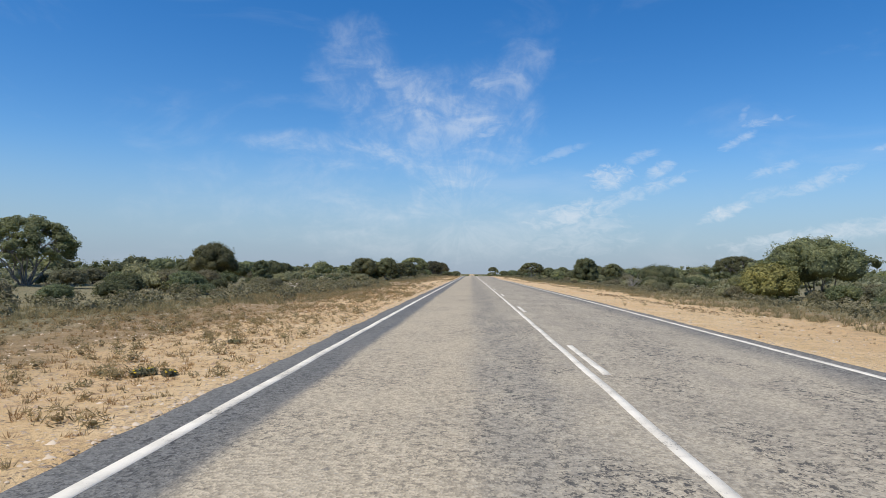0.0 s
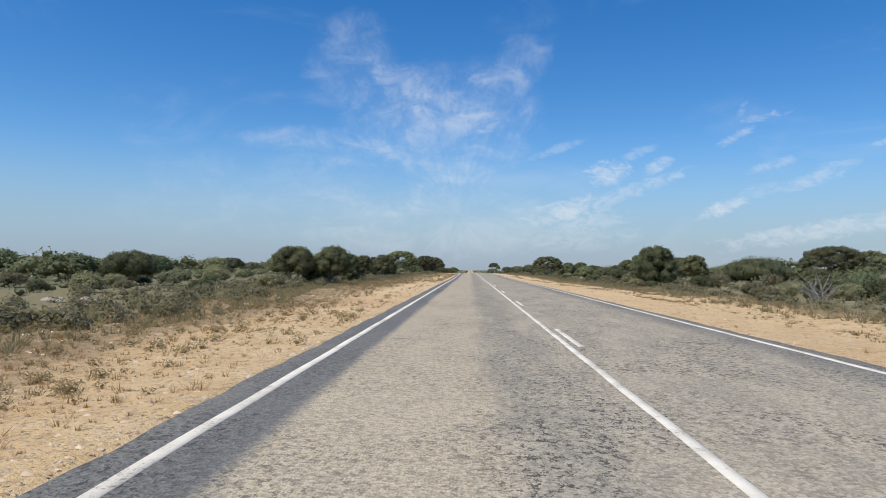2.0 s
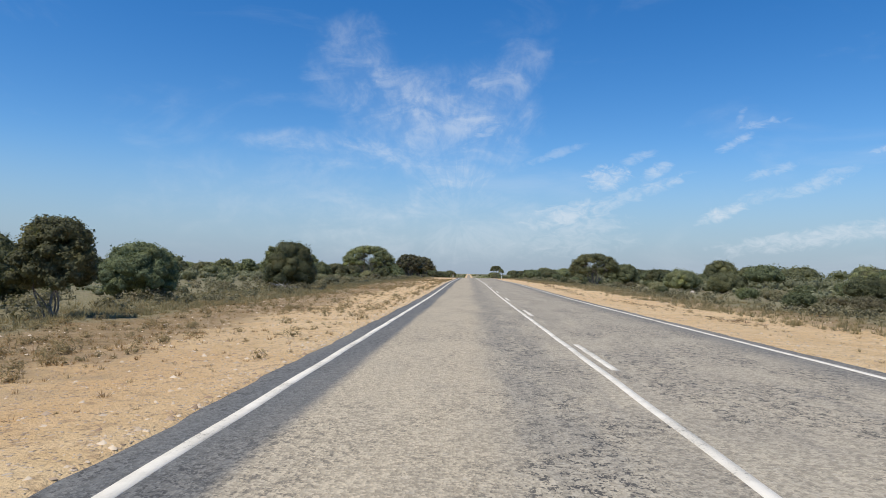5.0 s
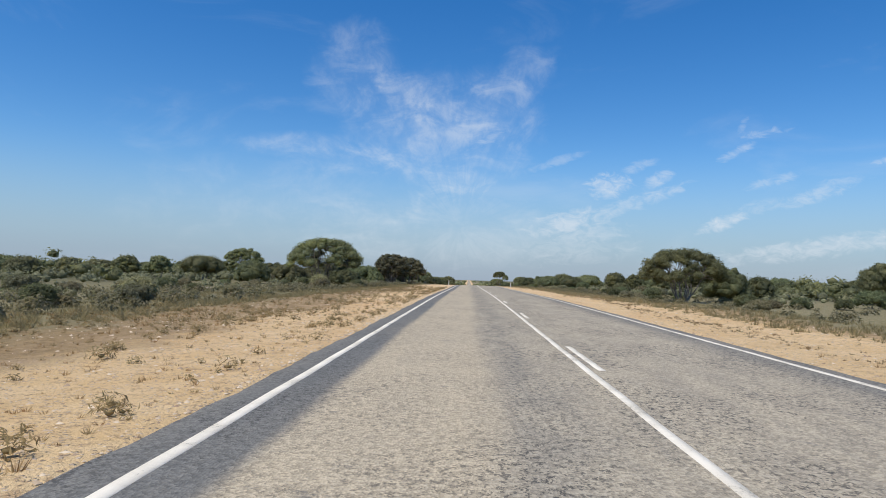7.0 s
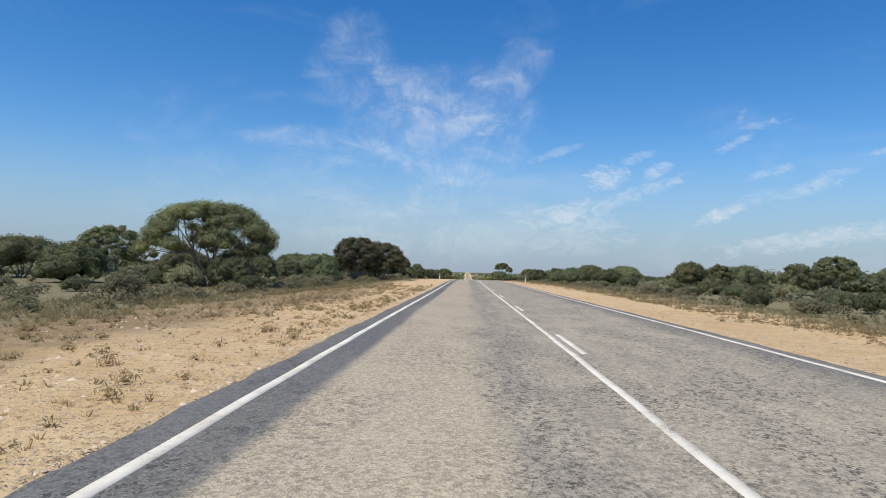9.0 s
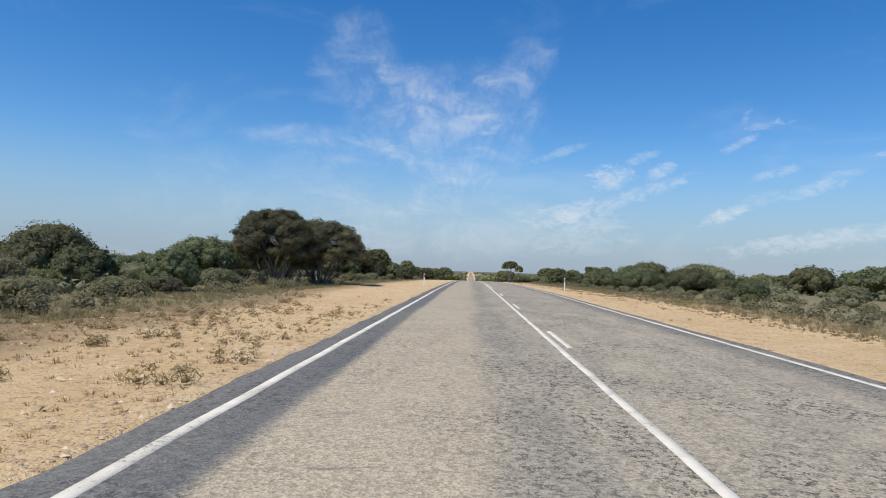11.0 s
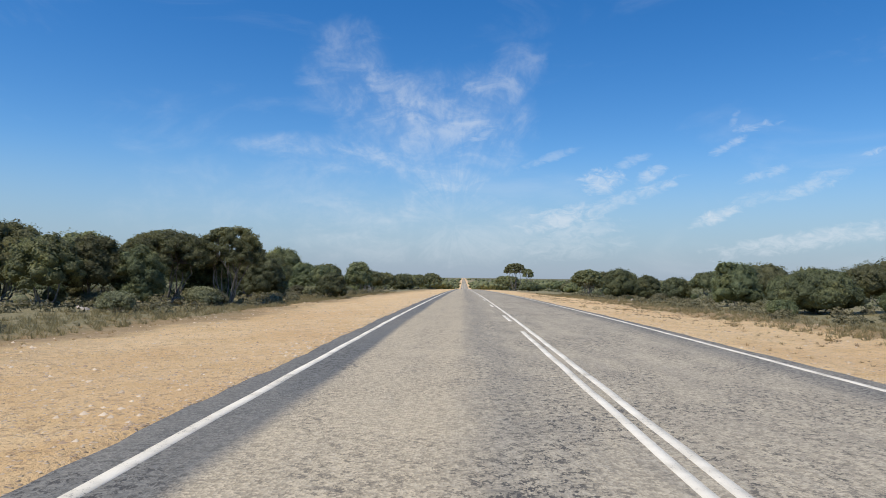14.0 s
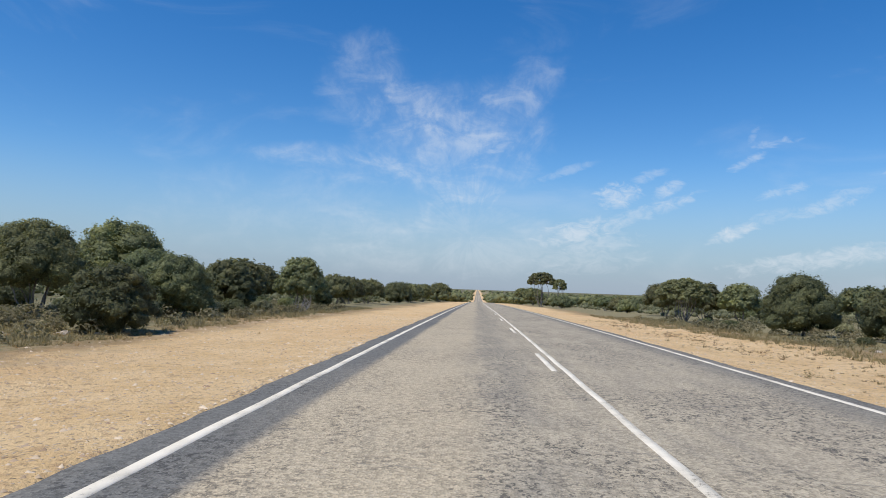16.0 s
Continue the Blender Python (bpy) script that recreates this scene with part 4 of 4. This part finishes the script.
def tufts(r, pos, radius, tall, n, wide):
    """Rounded tufts of fine blades: verts and triangles."""
    m = len(pos)
    p = np.repeat(pos, n, 0)
    rad, hi = np.repeat(radius, n), np.repeat(tall, n)
    k = m * n
    ang = r.random(k) * 2 * math.pi
    lean = r.random(k) ** 0.7
    base_r = rad * 0.35 * r.random(k)
    fx, fy = p[:, 0] + base_r * np.cos(ang), p[:, 1] + base_r * np.sin(ang)
    z = land(fx, fy) - 0.008
    out = rad * lean * r.uniform(0.7, 1.15, k)
    up = hi * np.sqrt(np.clip(1 - lean ** 2 * 0.85, 0.05, 1)) * r.uniform(0.7, 1.1, k)
    twist = ang + r.normal(size=k) * 0.5
    tip = np.stack([fx + out * np.cos(twist), fy + out * np.sin(twist), z + up], 1)
    side = r.random(k) * 2 * math.pi
    wd = wide * r.uniform(0.6, 1.5, k)
    a = np.stack([fx - wd * np.sin(side), fy + wd * np.cos(side), z], 1)
    b = np.stack([fx + wd * np.sin(side), fy - wd * np.cos(side), z], 1)
    return np.stack([a, b, tip], 1).reshape(-1, 3), np.arange(k * 3).reshape(-1, 3)


def dry_grass():
    r = np.random.default_rng(21)
    shares = ((5500, -1, 26, 78), (11000, -1, 26, 130), (9500, -1, 130, 238), (1500, -1, 238, 330), (6000, 1, 30, 330))
    pos = verge_positions(r, shares, 0.2, 9.0, grass_amount)
    radius = 0.04 + 0.09 * r.random(len(pos)) ** 1.6
    pos = np.concatenate([pos, [(-4.12, 257.9), (-4.0, 258.2), (-3.85, 258.1), (-3.35, 258.9), (-3.2, 259.3), (-3.05, 259.1)]])
    radius = np.concatenate([radius, [0.16, 0.12, 0.10, 0.14, 0.12, 0.13]])
    v, f = tufts(r, pos, radius, radius * r.uniform(0.5, 1.0, len(pos)), 13, 0.0052)
    ob = new("dry_grass", quads_mesh("dry_grass", v, f, STRAW))
    tagged(ob, "tufts of straw-coloured dry grass on the sandy verge", "grass", kind="stuff")


def saltbush():
    r = np.random.default_rng(31)
    pos = verge_positions(r, ((2500, -1, 26, 130), (2000, -1, 130, 238), (110, -1, 238, 330), (800, 1, 30, 330)), 0.3, 8.5, grass_amount)
    size = 0.045 + 0.15 * r.random(len(pos)) ** 2.2
    centres = np.stack([pos[:, 0], pos[:, 1], land(pos[:, 0], pos[:, 1]) + size * 0.22], 1)
    v1, t1 = clump_bodies(r, centres, size, 0.6, 0, 0.26)
    v2, t2 = leaves(r, centres, size, 190000, 0.055, 0.75, 0.2, 0.32, spread=(0.5, 1.15))
    v, t = np.concatenate([v1, v2]), np.concatenate([t1, t2 + len(v1)])
    ob = new("low_saltbush", quads_mesh("low_saltbush", v, t, TWIG))
    tagged(ob, "low brown and grey-green saltbush on the verge", "bush", kind="stuff")


def scrub_edge(y, west):
    """Distance from the road's middle at which the grassy mat begins."""
    if west:
        return float(np.interp(y, [0, 44, 54, 84, 98, 150, 230, 243, 400], [10.5, 9.8, 6.4, 6.8, 8.8, 8.6, 8.9, 8.5, 8.2]))
    return float(np.interp(y, [0, 120, 250, 400], [9.6, 9.0, 9.2, 9.4]))


def grass_mat():
    """Ankle- to knee-high olive-brown grass between the sand and the bushes."""
    r = np.random.default_rng(35)
    pos = []
    while len(pos) < 19500:
        y = r.uniform(28, 345)
        west = r.random() < 0.58
        d = 5.0 * r.random() ** 1.25
        x = 0.0 - scrub_edge(y, True) - d if west else scrub_edge(y, False) + d
        x += 0.8 * (patchy(x + 7, y) - 0.5)
        if r.random() < 0.45 + 1.1 * patchy(x * 1.3, y * 1.3):
            pos.append((x, y))
    pos = np.array(pos)
    radius = 0.13 + 0.14 * r.random(len(pos))
    v, f = tufts(r, pos, radius, radius * r.uniform(0.6, 1.15, len(pos)), 15, 0.0105)
    ob = new("roadside_grass", quads_mesh("roadside_grass", v, f, MAT_BLADE))
    tagged(ob, "olive-brown rough grass along the edge of the scrub", "grass", kind="stuff")


def litter_strip():
    """A graded windrow of brown twigs and dead grass along the far edge of the east verge."""
    r = np.random.default_rng(37)
    pos = []
    while len(pos) < 4200:
        y = r.uniform(28, 330)
        middle, spread = np.interp(y, LITTER_Y, LITTER_X), np.interp(y, LITTER_Y, LITTER_WIDTH)
        x = float(middle + spread * r.normal() + 0.5 * (patchy(4.0, y * 2.5) - 0.5))
        if r.random() < 2.2 * patchy(x * 1.4 + 9, y * 2.2) ** 2:
            pos.append((x, y))
    pos = np.array(pos)
    radius = 0.05 + 0.10 * r.random(len(pos)) ** 1.5
    v, f = tufts(r, pos, radius, radius * r.uniform(0.35, 0.8, len(pos)), 14, 0.008)
    ob = new("litter_windrow", quads_mesh("litter_windrow", v, f, LITTER))
    tagged(ob, "windrow of brown twigs and dead grass on sand", "plant litter", kind="stuff")


LITTER_Y = (28, 45, 60, 100, 130, 155, 170, 188, 212, 260, 330)
LITTER_X = (7.9, 8.0, 7.8, 8.2, 7.6, 6.9, 7.2, 8.8, 9.2, 7.8, 7.6)
LITTER_WIDTH = (0.55, 0.5, 0.25, 0.25, 0.3, 0.4, 0.35, 0.25, 0.22, 0.6, 0.75)


def low_scrub():
    """Knee-high grey-green bushes standing in the grass."""
    r = np.random.default_rng(33)
    cs, rs = [], []
    while len(cs) < 1900:
        y = r.uniform(28, 340)
        west = r.random() < 0.52
        d = 1.2 + 8 * r.random() ** 1.2
        x = -scrub_edge(y, True) - d if west else scrub_edge(y, False) + 1.2 + d
        if r.random() > 1.7 * patchy(x * 1.7, y * 1.7) ** 1.3 or -18 < x < -9 and 272.5 < y < 278:
            continue
        w = r.uniform(0.18, 0.52) * (0.6 if -18 < x < -9 and 258 < y < 273 else 1.0 if west else 0.75)
        cs.append((x, y, float(land(x, y)) + w * 0.3))
        rs.append(w)
    ob = new("low_scrub", quads_mesh("low_scrub", *leaves(r, cs, rs, 150000, 0.095, 0.8, spread=(0.55, 1.1)), LEAF_LOW))
    tagged(ob, "knee-high grey-green scrub between sand and trees", "scrub", kind="stuff")


def stones():
    r = np.random.default_rng(41)
    n = 52000
    side = np.where(r.random(n) < 0.66, -1, 1)
    d = 0.06 + 6.0 * r.random(n) ** np.where(r.random(n) < 0.5, 2.4, 1.1)
    x = np.where(side < 0, ROAD_LEFT - d, ROAD_RIGHT + d)
    y = r.uniform(28, 325, n)
    s = 0.012 + 0.036 * r.random(n) ** 2.3
    z = land(x, y) - s * 0.15
    peak = np.array([(1, 0, 0), (0.2, 1, 0), (-1, 0.3, 0), (-0.2, -0.9, 0), (0.1, 0.05, 0.55)], float)
    faces = np.array([(0, 1, 4), (1, 2, 4), (2, 3, 4), (3, 0, 4)])
    jit = 1 + 0.35 * r.normal(size=(n, 5, 1)).clip(-1.5, 1.5)
    ang = r.random(n) * 6.28
    ca, sa = np.cos(ang), np.sin(ang)
    o = peak[None] * jit * s[:, None, None]
    v = np.stack([o[..., 0] * ca[:, None] - o[..., 1] * sa[:, None] + x[:, None], o[..., 0] * sa[:, None] + o[..., 1] * ca[:, None] + y[:, None],
                  o[..., 2] + z[:, None]], -1).reshape(-1, 3)
    f = (faces[None] + (np.arange(n) * 5)[:, None, None]).reshape(-1, 3)
    ob = new("gravel", quads_mesh("gravel", v, f, PEBBLE))
    tagged(ob, "loose tan limestone gravel on the sand", "gravel", kind="stuff")


FLOWERING = ((-3.45, 34.7, 0.12, 1), (-3.8, 34.75, 0.14, 2), (-3.85, 38.0, 0.10, 3))


def flowering_bush(x, y, size, seed):
    """A low green bush with yellow flower heads."""
    r = np.random.default_rng(seed)
    ob = new("flowering_bush")
    ob.matrix_world = pose(x, y, float(land(x, y)))
    cs = [(r.normal() * size * 0.35, r.normal() * size * 0.35, size * 0.28) for _ in range(7)]
    rs = [size * q for q in r.uniform(0.3, 0.5, 7)]
    part("foliage", quads_mesh("foliage", *leaves(r, cs, rs, 1500, 0.035, 0.8, spread=(0.3, 1.1)), LEAF_LOW), ob)
    head = bmesh.new()
    bmesh.ops.create_uvsphere(head, u_segments=7, v_segments=4, radius=0.016)
    bmesh.ops.scale(head, vec=(1, 1, 0.5), verts=head.verts)
    me = bpy.data.meshes.new("flower")
    head.to_mesh(me)
    head.free()
    me.materials.append(FLOWER)
    for _ in range(11):
        c = r.integers(7)
        ang, q = r.random() * 6.28, rs[c] * r.uniform(0.2, 0.9)
        f = part("flower", me, ob, "small yellow flower head")
        f.location = (cs[c][0] + q * math.cos(ang), cs[c][1] + q * math.sin(ang), cs[c][2] + 0.8 * math.sqrt(rs[c] ** 2 - q ** 2))
    return tagged(ob, "low green verge bush with small yellow flowers", "bush", "flowering bushes")


for x, y, size, seed in FLOWERING:
    flowering_bush(x, y, size, seed)
dry_grass()
saltbush()
grass_mat()
litter_strip()
low_scrub()
stones()


# ------------------------------------------------------------------ guide posts
def box(bm, cx, cy, cz, sx, sy, sz, bevel=0.0):
    res = bmesh.ops.create_cube(bm, size=1.0, matrix=Matrix.LocRotScale((cx, cy, cz), None, (sx, sy, sz)))
    if bevel:
        edges = {e for v in res["verts"] for e in v.link_edges}
        bmesh.ops.bevel(bm, geom=list(edges), offset=bevel, segments=2, affect="EDGES")


def bm_mesh(name, bm, mat):
    me = bpy.data.meshes.new(name)
    bm.to_mesh(me)
    bm.free()
    me.materials.append(mat)
    return me


def guide_post(x, y, reflector, label, lean):
    ob = new("guide_post")
    ob.matrix_world = pose(x, y, float(land(x, y)), lean, lean * 0.6, 0)
    bm = bmesh.new()
    box(bm, 0, 0, 0.46, 0.10, 0.035, 1.0, 0.008)
    part("post", bm_mesh("post", bm, POST_WHITE), ob)
    bm = bmesh.new()
    box(bm, 0, -0.0195, 0.79, 0.055, 0.008, 0.21, 0.002)
    plate = part("backing_plate", bm_mesh("backing_plate", bm, POST_BLACK), ob)
    bm = bmesh.new()
    box(bm, 0, -0.0255, 0.79, 0.045, 0.006, 0.19, 0.002)
    part("reflector", bm_mesh("reflector", bm, reflector), plate)
    return tagged(ob, label, "guide post", "guide posts")


guide_post(-3.6, 258.8, POST_RED, "white plastic guide post with a red reflector in sand", 0.8)
guide_post(7.1, 258.7, POST_GREY, "white plastic guide post with a pale reflector in sand", -0.6)


# ------------------------------------------------------------------ rocks and dead wood
def rock(x, y, s, seed, sink=0.3):
    r = np.random.default_rng(seed)
    bm = bmesh.new()
    bmesh.ops.create_icosphere(bm, subdivisions=2, radius=1.0)
    for v in bm.verts:
        k = 1 + 0.35 * noise.noise(v.co * 1.3 + Vector((seed * 3.1, 0, 0))) + 0.12 * noise.noise(v.co * 3.5 + Vector((0, seed * 1.7, 0)))
        v.co = Vector((v.co.x * k * s, v.co.y * k * s * 0.75, max(v.co.z, -0.5) * k * s * 0.55))
    ob = new("limestone_rock", bm_mesh("limestone_rock", bm, LIME))
    ob.matrix_world = pose(x, y, float(land(x, y)) + s * (0.3 - sink), 0, 0, r.uniform(0, 360))
    return tagged(ob, "pale weathered limestone rock at the edge of the scrub", "rock", "limestone rocks")


# x, y, spread across, spread along, count, smallest, largest
CLUSTERS = ((-16.6, 185.0, 1.3, 1.5, 30, 0.13, 0.34), (-14.2, 271.6, 1.0, 0.8, 14, 0.08, 0.20), (-14.3, 281.8, 0.8, 0.6, 6, 0.10, 0.20),
            (-17.6, 295.0, 2.2, 0.9, 12, 0.12, 0.28), (-13.4, 77.0, 1.2, 1.2, 7, 0.12, 0.28), (-15.2, 84.6, 1.4, 0.9, 6, 0.12, 0.30),
            (-12.5, 107.0, 0.9, 0.8, 9, 0.08, 0.20), (-17.4, 167.0, 1.0, 0.8, 5, 0.12, 0.26), (-20.4, 199.5, 1.0, 0.8, 6, 0.12, 0.30),
            (-10.8, 299.4, 1.3, 0.8, 7, 0.07, 0.16), (-10.4, 305.2, 1.0, 0.8, 5, 0.08, 0.20), (-15.0, 304.2, 1.0, 0.6, 5, 0.10, 0.24),
            (16.4, 272.0, 1.4, 1.0, 5, 0.10, 0.22), (13.2, 309.0, 1.6, 1.2, 7, 0.10, 0.24), (17.0, 163.0, 1.0, 0.8, 4, 0.12, 0.26))
r = np.random.default_rng(55)
for x, y, wide, deep, count, low, high in CLUSTERS:
    for k in range(count):
        rock(x + r.normal() * wide * 0.6, y + r.normal() * deep * 0.6, low + (high - low) * r.random() ** 1.6, int(r.integers(1000)))


def dead_bush(x, y, height, spread, seed, label, fallen=False):
    r = np.random.default_rng(seed)
    co, quads = [], []
    for s in range(13):
        ang = r.random() * 2 * math.pi
        tip = Vector((spread * math.cos(ang) * r.uniform(0.4, 1), spread * math.sin(ang) * r.uniform(0.4, 1), height * r.uniform(0.25, 0.5 if fallen else 1.0)))
        pts = limb_points(r, (0, 0, -0.05), tip, 0.12, 5)
        tube(co, quads, pts, 0.028, 0.010, 4)
        for _ in range(4):
            a = pts[r.integers(1, 4)]
            b = a + Vector((r.normal() * 0.25 * spread, r.normal() * 0.25 * spread, abs(r.normal()) * 0.22 * height))
            tube(co, quads, limb_points(r, a, b, 0.1, 3), 0.011, 0.004, 3)
    ob = new("dead_bush", quads_mesh("dead_bush", np.array([tuple(p) for p in co]), np.array(quads), DEADWOOD, True))
    ob.matrix_world = pose(x, y, float(land(x, y)))
    return tagged(ob, label, "dead bush", "dead bushes")


dead_bush(15.0, 90.5, 1.3, 1.1, 1, "leafless bleached grey bush among green scrub")
dead_bush(-11.2, 150.0, 0.8, 1.5, 2, "fallen grey dead branches under a bushy tree", True)
dead_bush(-10.6, 308.0, 1.2, 0.8, 3, "leafless grey bush in front of dark trees")
dead_bush(-9.9, 327.0, 1.2, 0.7, 4, "leafless grey bush in front of dark trees")
